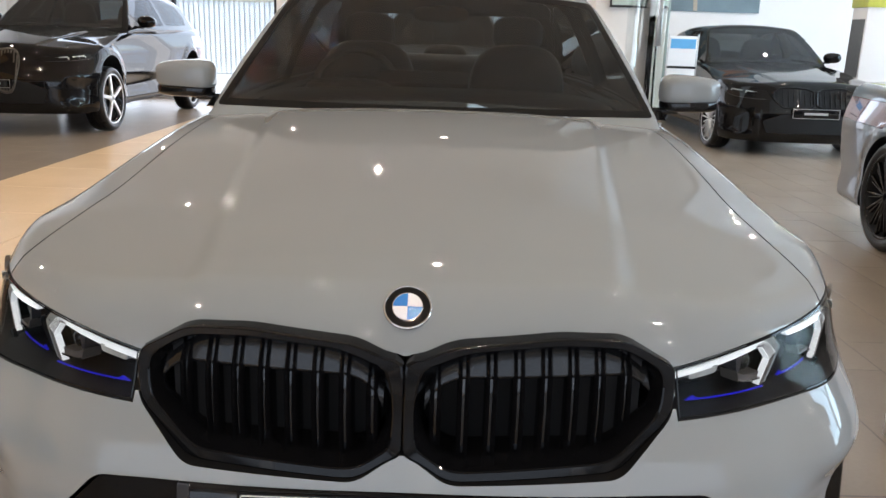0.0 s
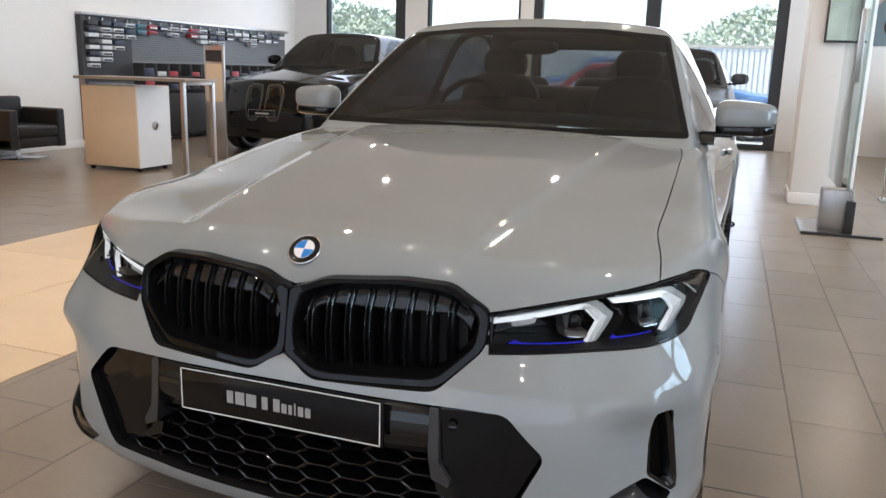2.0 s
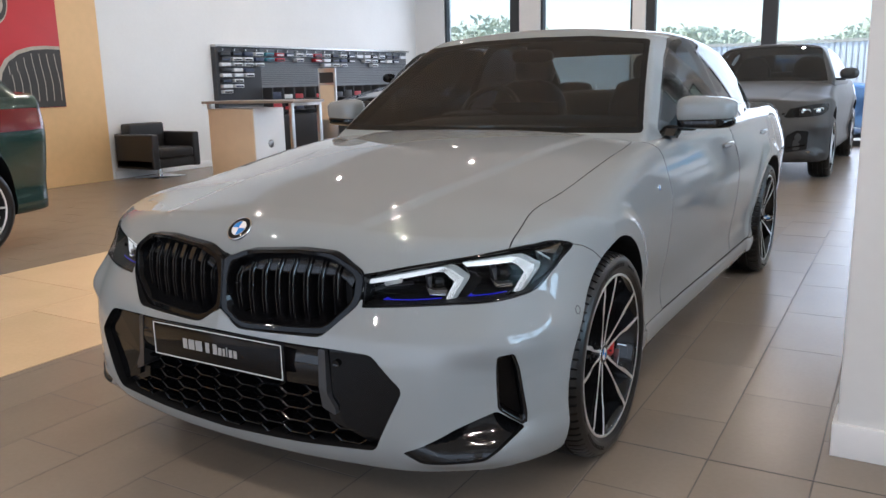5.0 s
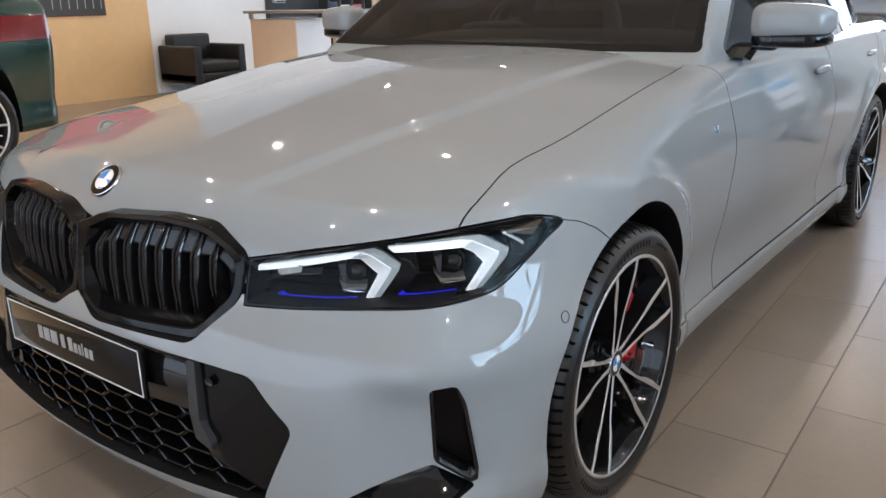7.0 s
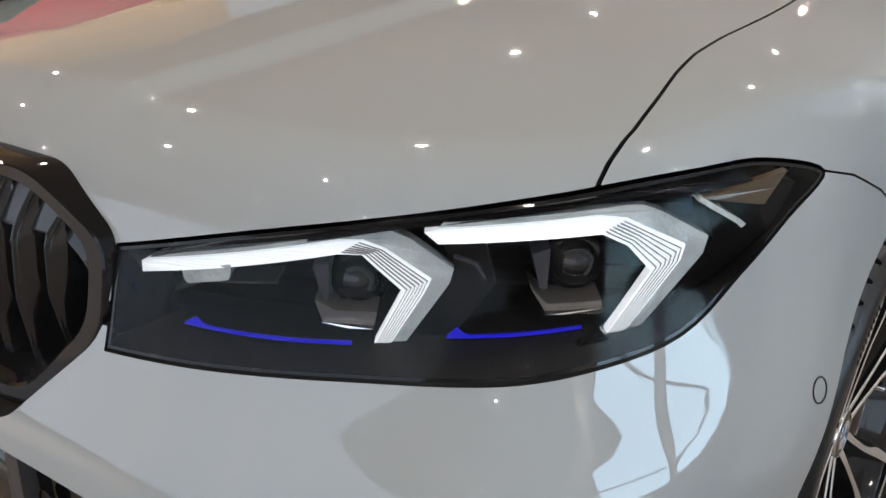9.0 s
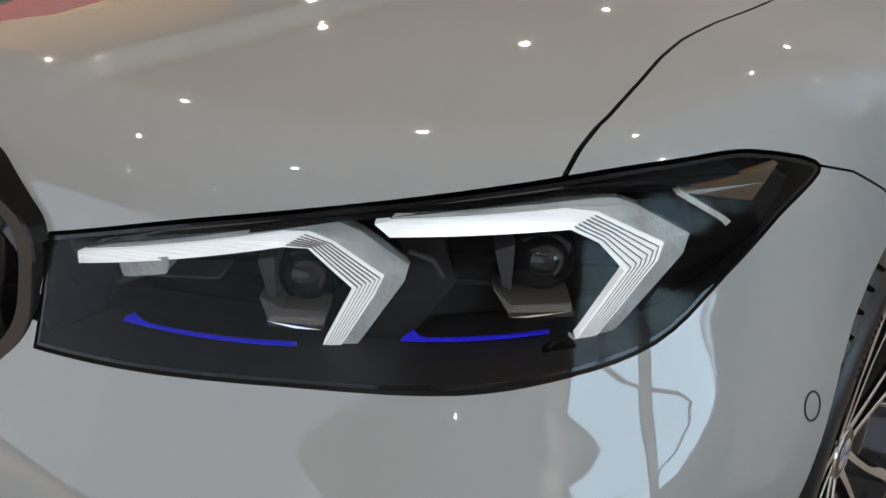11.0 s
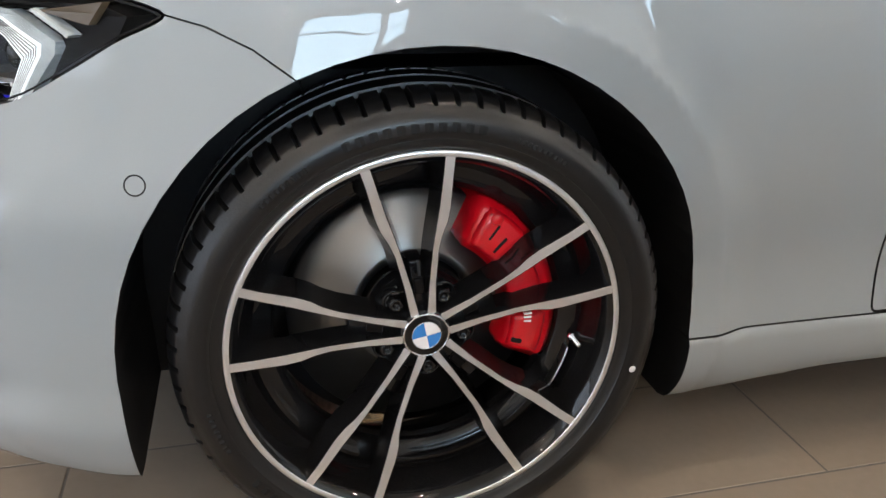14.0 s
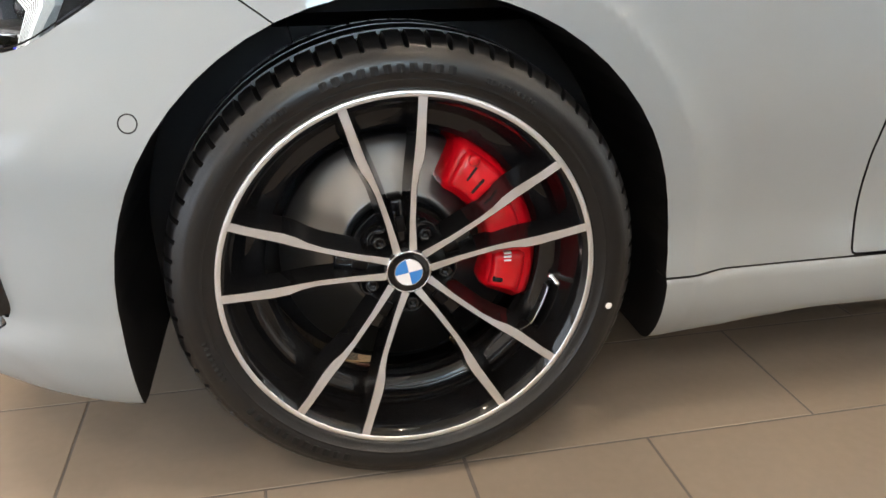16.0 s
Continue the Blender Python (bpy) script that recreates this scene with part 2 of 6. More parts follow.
def set_normals(me, field, warp=(1, 1, 1)):
    """Exact normals on the skin, flat ones on the cuts."""
    n = len(me.vertices)
    co = np.empty(n * 3)
    me.vertices.foreach_get("co", co)
    co = co.reshape(-1, 3) / np.array(warp)
    e = 0.002
    g = np.stack([field(*(co + np.eye(3)[i] * e).T) - field(*(co - np.eye(3)[i] * e).T) for i in range(3)], -1) / np.array(warp)
    g /= np.maximum(np.linalg.norm(g, axis=1, keepdims=True), 1e-9)
    loops = np.empty(len(me.loops), int)
    me.loops.foreach_get("vertex_index", loops)
    out = g[loops]
    for p in me.polygons:
        if p.material_index == 1:
            out[p.loop_start:p.loop_start + p.loop_total] = p.normal
    me.polygons.foreach_set("use_smooth", [True] * len(me.polygons))
    me.normals_split_custom_set([tuple(v) for v in out])
    return me


def skin_of(me):
    """Only the outer skin of a cut piece."""
    bm = bmesh.new()
    bm.from_mesh(me)
    bmesh.ops.delete(bm, geom=[f for f in bm.faces if f.material_index == 1], context="FACES")
    return bm
# ---- shape of the saloon's body: y runs from the nose (negative) to the tail, front axle at y = 0 ----
def spline(xs, ys):
    """A natural cubic through the knots, straight beyond its ends."""
    xs, ys = np.array(xs, float), np.array(ys, float)
    n, h = len(xs), np.diff(xs)
    a, b = np.zeros((n, n)), np.zeros(n)
    a[0, 0] = a[-1, -1] = 1
    for i in range(1, n - 1):
        a[i, i - 1:i + 2] = h[i - 1], 2 * (h[i - 1] + h[i]), h[i]
        b[i] = 6 * ((ys[i + 1] - ys[i]) / h[i] - (ys[i] - ys[i - 1]) / h[i - 1])
    m = np.linalg.solve(a, b)
    d0 = (ys[1] - ys[0]) / h[0] - h[0] * m[1] / 6
    d1 = (ys[-1] - ys[-2]) / h[-1] + h[-1] * m[-2] / 6

    def at(v):
        v = np.asarray(v, float)
        i = np.clip(np.searchsorted(xs, v) - 1, 0, n - 2)
        u, w = v - xs[i], xs[i + 1] - v
        y = (m[i] * w ** 3 + m[i + 1] * u ** 3) / (6 * h[i]) + (ys[i] / h[i] - m[i] * h[i] / 6) * w + (ys[i + 1] / h[i] - m[i + 1] * h[i] / 6) * u
        y = np.where(v < xs[0], ys[0] + d0 * (v - xs[0]), y)
        return np.where(v > xs[-1], ys[-1] + d1 * (v - xs[-1]), y)
    return at


def smax(a, b, k):
    return np.maximum(a, b) + np.maximum(k - np.abs(a - b), 0) ** 2 / (4 * k)


def step(v):
    v = np.clip(v, 0, 1)
    return v * v * (3 - 2 * v)


NOSE_PLAN = spline((0, 0.25, 0.45, 0.6, 0.7, 0.8, 0.86, 0.9, 0.93), (-0.822, -0.812, -0.787, -0.752, -0.7, -0.622, -0.545, -0.45, -0.30))
NOSE_LEAN = spline((0.14, 0.2, 0.27, 0.36, 0.45, 0.51, 0.56, 0.62, 0.7, 0.76, 0.82), (0.075, 0.025, 0.0, -0.004, -0.004, 0.005, 0.023, 0.055, 0.085, 0.113, 0.16))
HOOD_RISE = spline((-0.82, -0.76, -0.7, -0.6, -0.4, 0.0, 0.4, 0.8, 1.2), (0.735, 0.782, 0.812, 0.832, 0.860, 0.915, 0.963, 0.992, 1.0))
SIDE_PLAN = spline((-0.9, -0.35, 0.0, 0.4, 0.7, 1.5, 2.4, 3.0, 3.5, 4.0), (0.93, 0.925, 0.9, 0.884, 0.88, 0.886, 0.896, 0.905, 0.885, 0.82))
SIDE_SECTION = spline((0.14, 0.2, 0.28, 0.36, 0.5, 0.62, 0.74, 0.8, 0.88, 0.96, 1.02), (-0.07, -0.03, -0.022, -0.032, -0.014, -0.002, 0.0, -0.012, -0.036, -0.066, -0.1))


def body_field(x, y, z):
    """Negative inside the lower body, positive outside."""
    x = np.abs(x)
    flare = 0.0
    for axle in (0.0, 2.851):
        r = np.hypot(y - axle, z - 0.327)
        past = (r - 0.445 + np.sqrt((r - 0.445) ** 2 + 0.000004)) / 2
        flare = flare + 0.015 * np.clip(1 - past / 0.065, 0, 1) ** 2 * step((z - 0.1) / 0.2)
    sill = 0.007 * step((0.285 - z) / 0.006) * step((y - 0.3) / 0.1) * step((2.55 - y) / 0.1)
    side = x - (sill + SIDE_PLAN(y) + SIDE_SECTION(z) * step((y + 0.75) / 0.6) + flare * step((1.02 - z) / 0.3))
    bulge = 0.009 * (1 - step((x - (0.37 + 0.115 * (y + 0.5))) / 0.05)) * step((y + 0.74) / 0.2)
    drop = 0.062 * (x / 0.77) ** 2.1 * (1 - 0.5 * step((y + 0.5) / 1.4)) * (1 - 0.27 * np.exp(-((y + 0.28) / 0.18) ** 2)) + 0.5 * np.maximum(x - 0.72, 0) ** 2
    top = z - (HOOD_RISE(y) + bulge - 0.006 - drop)
    lean = 0.9 + 0.35 * (x / 0.8) ** 2 + 0.8 * np.clip((x - 0.76) / 0.12, 0, 1.3) ** 2
    cheek = 0.040 * np.maximum(0, 1 - np.sqrt((z - 0.555) ** 2 + 0.0003) / 0.13) * step((x - 0.66) / 0.16)
    waist = 0.032 * step((x - 0.66) / 0.12) * step((z - 0.245) / 0.07) * step((0.535 - z) / 0.08)
    lip = 0.024 * step((x - 0.58) / 0.12) * step((0.86 - x) / 0.08) * step((z - 0.17) / 0.05) * step((0.285 - z) / 0.05)
    front = NOSE_PLAN(x) + NOSE_LEAN(z) * lean - cheek + waist - lip - y
    front = front / np.sqrt(1 + 2.2 * np.clip(x / 0.93, 0, 1) ** 6)
    f = smax(smax(side, top, 0.05), front, 0.035)
    f = smax(f, y - 3.87 - 0.1 * (z - 0.5), 0.1)
    return smax(f, (0.16 + 0.03 * step((y - 0.4) / 0.3)) - z, 0.02)


def cabin_field(x, y, z):
    x = np.abs(x)
    side = x - (0.805 - 0.39 * (z - 0.97) - 0.25 * (z - 0.97) ** 2 - 0.075 * ((y - 1.8) / 1.3) ** 2)
    front = 0.75 + 0.035 * (x / 0.75) ** 2 - y + (z - 0.99) * (1.38 + 0.35 * (z - 0.99)) 
    top = z - (1.456 - 0.045 * (x / 0.6) ** 2 - 0.055 * ((y - 1.85) / 0.9) ** 2)
    rear = y - (3.38 - (z - 1.0) * 1.62)
    f = smax(smax(side, top, 0.06), smax(front, rear, 0.05), 0.03)
    return smax(f, 0.93 - z, 0.01)


def shell(field, spine_z, y0, y1, n_front, n_mid, n_rear, n_turn):
    """Casts rays outwards from a spine and closes their ends into one skin."""
    stations = [(y0, -90 + 90 * i / n_front) for i in range(1, n_front)] + [(y0 + (y1 - y0) * i / n_mid, 0) for i in range(n_mid + 1)]
    stations += [(y1, 90 * i / n_rear) for i in range(1, n_rear)]
    turns = np.radians(np.linspace(0, 360, n_turn, endpoint=False))
    so = np.array(stations)
    al = np.radians(so[:, 1])[:, None]
    d = np.stack([np.cos(al) * np.sin(turns), np.sin(al) + 0 * turns, np.cos(al) * np.cos(turns)], -1)
    o = np.stack([0 * so[:, 0], so[:, 0], 0 * so[:, 0] + spine_z], -1)[:, None, :] + 0 * d
    o = np.concatenate([o.reshape(-1, 3), [(0, y0, spine_z), (0, y1, spine_z)]])
    d = np.concatenate([d.reshape(-1, 3), [(0, -1, 0), (0, 1, 0)]])
    near, far = np.zeros(len(o)), np.full(len(o), 2.6)
    for _ in range(40):
        mid = (near + far) / 2
        p = o + d * mid[:, None]
        out = field(p[:, 0], p[:, 1], p[:, 2]) > 0
        far, near = np.where(out, mid, far), np.where(out, near, mid)
    p = o + d * ((near + far) / 2)[:, None]
    rows = len(stations)
    faces = []
    for i in range(rows - 1):
        for j in range(n_turn):
            k = (j + 1) % n_turn
            faces.append((i * n_turn + j, i * n_turn + k, (i + 1) * n_turn + k, (i + 1) * n_turn + j))
    a, b = rows * n_turn, rows * n_turn + 1
    for j in range(n_turn):
        k = (j + 1) % n_turn
        faces += [(a, k, j), (b, (rows - 1) * n_turn + j, (rows - 1) * n_turn + k)]
    return p, faces
# ---- the grey saloon ----
def front_on(sign=1):
    return lambda u, v, w: (sign * u, w, v)


def side_on(sign=1):
    return lambda u, v, w: (sign * w, u, v)


def corner_on(sign=1):
    """Looks square on to the front corner: u along it, v up, w inwards."""
    return lambda u, v, w: (sign * (0.76 * u - 0.65 * w), 0.65 * u + 0.76 * w, v)


def plan_on(sign=1):
    return lambda u, v, w: (sign * u, v, w)


def corner(x, y, z):
    return (0.76 * x + 0.65 * y, z)


def both(points, place, near, far):
    return join(prism(points, place(1), near, far), prism(points, place(-1), near, far))


def gap_to(p, points):
    """The distance from p to the outline."""
    best = 9.0
    for i in range(len(points)):
        (ax, ay), (bx, by) = points[i - 1], points[i]
        ex, ey = bx - ax, by - ay
        t = min(max(((p[0] - ax) * ex + (p[1] - ay) * ey) / max(ex * ex + ey * ey, 1e-12), 0), 1)
        best = min(best, math.hypot(p[0] - ax - t * ex, p[1] - ay - t * ey))
    return best


def grown(points, d):
    """The outline pushed outwards by d, with what would fold over left out."""
    if abs(d) > 0.0045:
        dense = []
        for (ax, ay), (bx, by) in zip(points, points[1:] + points[:1]):
            k = max(1, int(math.hypot(bx - ax, by - ay) / 0.012))
            dense += [(ax + (bx - ax) * j / k, ay + (by - ay) * j / k) for j in range(k)]
        points = dense
    n = len(points)
    area = sum(points[i][0] * points[(i + 1) % n][1] - points[(i + 1) % n][0] * points[i][1] for i in range(n))
    s, out = (1 if area > 0 else -1), []
    for i in range(n):
        p, a, b = Vector(points[i]), Vector(points[i - 1]), Vector(points[(i + 1) % n])
        u, v = (p - a).normalized(), (b - p).normalized()
        n0, n1 = Vector((u.y, -u.x)) * s, Vector((v.y, -v.x)) * s
        m = n0 + n1
        m = m / max(m.dot(n0), 0.35) if m.length > 1e-6 else n0
        q = p + m * d
        if gap_to(q, points) > abs(d) * 0.97 - 1e-6:
            out.append((q.x, q.y))
    return out


def arch_outline(axle, r=0.391, low=0.0):
    axle = axle + 0.004
    arc = [(axle + r * math.cos(math.radians(a)), 0.327 + r * math.sin(math.radians(a))) for a in range(0, 181, 6)]
    return [(axle + r - 0.014, low), *arc, (axle - r + 0.014, low)]


def sharp_ended(points, n):
    """A curve through the points, closed by a straight line between true corners."""
    first, last = Vector(points[0]), Vector(points[-1])
    out = []
    for i in range(len(points) - 1):
        p1, p2 = Vector(points[i]), Vector(points[i + 1])
        p0 = Vector(points[i - 1]) if i else 2 * p1 - p2
        p3 = Vector(points[i + 2]) if i + 2 < len(points) else 2 * p2 - p1
        for j in range(n):
            t = j / n
            q = 0.5 * ((2 * p1) + (p2 - p0) * t + (2 * p0 - 5 * p1 + 4 * p2 - p3) * t * t + (3 * p1 - p0 - 3 * p2 + p3) * t ** 3)
            out.append((q.x, q.y))
    return out + [tuple(last + (first - last) * j / n) for j in range(n)]


HEADLIGHT = sharp_ended([corner(*p) for p in (
    (0.447, -0.693, 0.706), (0.575, -0.645, 0.733), (0.688, -0.556, 0.752), (0.764, -0.468, 0.765), (0.81, -0.40, 0.769), (0.848, -0.352, 0.768),
    (0.882, -0.294, 0.748), (0.884, -0.36, 0.718), (0.872, -0.414, 0.686), (0.848, -0.472, 0.652), (0.80, -0.54, 0.640), (0.715, -0.615, 0.634),
    (0.600, -0.685, 0.630), (0.459, -0.728, 0.621))], 5)
AIR_SLOT = rounded([corner(*p) for p in ((0.800, -0.617, 0.506), (0.832, -0.579, 0.509), (0.846, -0.567, 0.465), (0.861, -0.547, 0.318), (0.855, -0.553, 0.297), (0.809, -0.617, 0.350))], 0.012)
BLADE = rounded([corner(*p) for p in ((0.588, -0.751, 0.244), (0.718, -0.692, 0.309), (0.808, -0.619, 0.346), (0.856, -0.552, 0.292), (0.766, -0.634, 0.219), (0.628, -0.72, 0.213))], 0.01)
INTAKE = rounded([(-0.515, 0.510), (-0.42, 0.514), (0, 0.521), (0.42, 0.514), (0.515, 0.510), (0.60, 0.422), (0.515, 0.241), (0.3, 0.228), (0, 0.218), (-0.3, 0.228), (-0.515, 0.241), (-0.60, 0.422)], 0.02)
KIDNEY_OUT = rounded([(0.0, 0.727), (0.026, 0.730), (0.08, 0.752), (0.257, 0.765), (0.365, 0.760), (0.456, 0.709), (0.452, 0.63), (0.36, 0.540), (0.075, 0.532), (0.025, 0.565), (0.0, 0.575)], 0.022)
KIDNEY_PAIR = [p for p in KIDNEY_OUT if p[0] > 0.004]
KIDNEY_PAIR = KIDNEY_PAIR + [(-x, z) for x, z in KIDNEY_PAIR[::-1]]
KIDNEY_IN = rounded([(0.027, 0.66), (0.052, 0.71), (0.125, 0.738), (0.257, 0.746), (0.36, 0.735), (0.418, 0.697), (0.414, 0.638), (0.345, 0.571), (0.075, 0.558), (0.032, 0.595)], 0.022)
BONNET = [(0, -0.86), (0.26, -0.84), (0.44, -0.78), (0.60, -0.70), (0.71, -0.62), (0.79, -0.58), (0.777, -0.475), (0.773, -0.43), (0.763, -0.37), (0.753, -0.32), (0.746, -0.27), (0.743, -0.2),
          (0.742, -0.05), (0.741, 0.1), (0.739, 0.28), (0.733, 0.58), (0.722, 0.70), (0.69, 0.78), (0.5, 0.85), (0.25, 0.90), (0, 0.915)]
BONNET = BONNET + [(-x, y) for x, y in BONNET[-2:0:-1]]
FRONT_DOOR = rounded([(0.722, 0.289), (0.720, 0.46), (0.738, 0.62), (0.746, 0.72), (0.74, 1.1), (1.96, 1.1), (1.975, 0.7), (1.95, 0.289)], 0.012)
REAR_DOOR = rounded([(1.965, 0.289), (1.99, 0.7), (1.975, 1.1), (3.0, 1.1), (2.98, 0.92), (2.78, 0.74), (2.5, 0.56), (2.42, 0.42), (2.40, 0.289)], 0.03)
BUMPER = [(-1.1, 0.05), (-1.1, 0.73), (-0.6, 0.73), (-0.34, 0.760), (-0.292, 0.748), (-0.25, 0.737), (-0.202, 0.714), (-0.150, 0.676), (-0.12, 0.55), (-0.12, 0.05)]
WINDSCREEN = rounded([(-0.742, 0.985), (0, 0.98), (0.742, 0.985), (0.590, 1.372), (0.3, 1.400), (0, 1.406), (-0.3, 1.400), (-0.590, 1.372)], 0.02)
FRONT_WINDOW = rounded([(0.93, 0.985), (1.15, 1.14), (1.38, 1.275), (1.61, 1.366), (2.011, 1.400), (2.051, 1.015)], 0.02)
REAR_WINDOW = rounded([(2.089, 1.020), (2.049, 1.400), (2.4, 1.386), (2.72, 1.318), (2.96, 1.200), (3.12, 1.088), (3.10, 1.052), (2.98, 1.033)], 0.02)
BACK_WINDOW = rounded([(-0.60, 1.04), (0.60, 1.04), (0.53, 1.345), (-0.53, 1.345)], 0.04)


def panel(me, name, parent, mat, field, label=""):
    me.materials[0], me.materials[1] = mat, DARK_PLASTIC
    set_normals(me, field)
    return part(name, me, None, parent, label)


saloon = tagged(empty("saloon_car"), "light grey four-door saloon with black grille on tiled floor", "car")
verts, faces = shell(body_field, 0.55, -0.3, 3.3, 110, 420, 14, 440)
body = mesh_from("body", verts, faces, (PAINT_GREY, DARK_PLASTIC))
body = boolean(body, join(both(arch_outline(0), side_on, 0.6, 1.3), both(arch_outline(2.851), side_on, 0.6, 1.3)), "DIFFERENCE")
lens_skin = boolean(body.copy(), both(grown(HEADLIGHT, -0.003), corner_on, -1.2, -0.6), "INTERSECT")
blade_skin = boolean(body.copy(), both(grown(BLADE, -0.004), corner_on, -1.2, -0.6), "INTERSECT")
body = boolean(body, both(HEADLIGHT, corner_on, -1.2, -0.74), "DIFFERENCE")
body = boolean(body, both(AIR_SLOT, corner_on, -1.2, -0.88), "DIFFERENCE")
body = boolean(body, both(BLADE, corner_on, -1.2, -0.86), "DIFFERENCE")
body = boolean(body, prism(INTAKE, front_on(), -1.2, -0.66), "DIFFERENCE")
body = boolean(body, prism(KIDNEY_PAIR, front_on(), -1.2, -0.64), "DIFFERENCE")
body = boolean(body, box(-0.71, 0.71, 1.0, 3.25, 0.35, 1.3), "DIFFERENCE")
body = boolean(body, both([(0.30, 0.2845), (2.6, 0.2845), (2.6, 0.2875), (0.30, 0.2875)], side_on, 0.845, 1.3), "DIFFERENCE")
bonnet = boolean(body.copy(), prism(grown(BONNET, -0.0016), plan_on(), 0.66, 1.3), "INTERSECT")
body = boolean(body, prism(grown(BONNET, 0.0016), plan_on(), 0.64, 1.3), "DIFFERENCE")
panel(bonnet, "bonnet", saloon, PAINT_GREY, body_field)
for sign in (1, -1):
    for name, outline in (("front_door", FRONT_DOOR), ("rear_door", REAR_DOOR)):
        door = boolean(body.copy(), prism(grown(outline, -0.002), side_on(sign), 0.74, 1.3), "INTERSECT")
        body = boolean(body, prism(grown(outline, 0.002), side_on(sign), 0.72, 1.3), "DIFFERENCE")
        panel(door, name, saloon, PAINT_GREY, body_field)
bumper = boolean(body.copy(), prism(grown(BUMPER, -0.001), side_on(), -1.3, 1.3), "INTERSECT")
body = boolean(body, prism(grown(BUMPER, 0.001), side_on(), -1.3, 1.3), "DIFFERENCE")
panel(bumper, "front_bumper", saloon, PAINT_GREY, body_field)
panel(body, "body_shell", saloon, PAINT_GREY, body_field)

# cabin: a hollow roof on pillars, with glass in its openings
verts, faces = shell(cabin_field, 1.1, 1.6, 2.4, 70, 60, 40, 220)
cabin = mesh_from("cabin", verts, faces, (PAINT_GREY, DARK_PLASTIC))
glasses = [("windscreen", boolean(cabin.copy(), prism(grown(WINDSCREEN, -0.001), front_on(), 0.2, 1.75), "INTERSECT"), SCREEN_GLASS, "dark tinted windscreen"),
           ("back_window", boolean(cabin.copy(), prism(grown(BACK_WINDOW, -0.001), front_on(), 2.3, 4.0), "INTERSECT"), BACK_GLASS, "")]
screen_band = boolean(boolean(cabin.copy(), prism(grown(WINDSCREEN, -0.001), front_on(), 0.2, 1.75), "INTERSECT"), prism(grown(WINDSCREEN, -0.022), front_on(), 0.2, 1.75), "DIFFERENCE")
glasses[0] = (*glasses[0][:1], boolean(cabin.copy(), prism(grown(WINDSCREEN, -0.022), front_on(), 0.2, 1.75), "INTERSECT"), *glasses[0][2:])
glasses.append(("screen_border", screen_band, GLOSS_BLACK, ""))
for sign in (1, -1):
    for outline in (FRONT_WINDOW, REAR_WINDOW):
        trim = boolean(boolean(cabin.copy(), prism(grown(outline, 0.016), side_on(sign), 0.3, 1.2), "INTERSECT"), prism(outline, side_on(sign), 0.2, 1.3), "DIFFERENCE")
        glasses.append(("window_trim", trim, GLOSS_BLACK, ""))
        glasses.append(("side_window", boolean(cabin.copy(), prism(grown(outline, -0.001), side_on(sign), 0.3, 1.2), "INTERSECT"), SIDE_GLASS, ""))
hollow = bmesh.new()
verts, faces = shell(lambda x, y, z: cabin_field(x, y, z) + 0.035, 1.1, 1.6, 2.4, 30, 20, 20, 80)
hm = mesh_from("hollow", verts, faces)
hollow.from_mesh(hm)
cabin = boolean(cabin, hollow, "DIFFERENCE")
cabin = boolean(cabin, box(-0.70, 0.70, 1.0, 3.1, 0.9, 1.05), "DIFFERENCE")
cabin = boolean(cabin, prism(WINDSCREEN, front_on(), 0.2, 1.75), "DIFFERENCE")
cabin = boolean(cabin, prism(BACK_WINDOW, front_on(), 2.3, 4.0), "DIFFERENCE")
for outline in (FRONT_WINDOW, REAR_WINDOW):
    cabin = boolean(cabin, both(grown(outline, 0.017), side_on, 0.3, 1.2), "DIFFERENCE")
panel(cabin, "roof", saloon, PAINT_GREY, cabin_field)
for name, me, mat, label in glasses:
    pane = skin_of(me)
    inside = name == "back_window" or (name == "side_window" and sum(v.co.x for v in pane.verts) < 0)
    if inside:
        bmesh.ops.reverse_faces(pane, faces=pane.faces[:])
    sheet = bpy.data.meshes.new(name)
    pane.to_mesh(sheet)
    pane.free()
    sheet.materials.clear()
    sheet.materials.append(mat)
    if not inside:
        set_normals(sheet, cabin_field)
    ob = part(name, sheet, None, saloon, label)
    ob.visible_shadow = mat is GLOSS_BLACK
# ---- grille, intake, badge and headlights of the saloon ----
def nose_y(x, z):
    return float(NOSE_PLAN(abs(x)) + NOSE_LEAN(z) * (0.9 + 0.35 * (abs(x) / 0.8) ** 2))


def kidney_y(x, z):
    return -0.797 + 0.178 * (z - 0.541) + 0.3 * x * x


def polar(outline, cx, cz, n):
    """The outline's points at n even angles round (cx, cz)."""
    out, m = [], len(outline)
    for i in range(n):
        a = 2 * math.pi * i / n
        dx, dz, best = math.cos(a), math.sin(a), 0
        for k in range(m):
            (ax, az), (bx, bz) = outline[k], outline[(k + 1) % m]
            ex, ez = bx - ax, bz - az
            det = dx * ez - dz * ex
            if abs(det) < 1e-12:
                continue
            t = ((ax - cx) * ez - (az - cz) * ex) / det
            u = ((ax - cx) * dz - (az - cz) * dx) / det
            if -1e-6 <= u <= 1 + 1e-6 and t > best:
                best = t
        out.append((cx + dx * best, cz + dz * best))
    return out


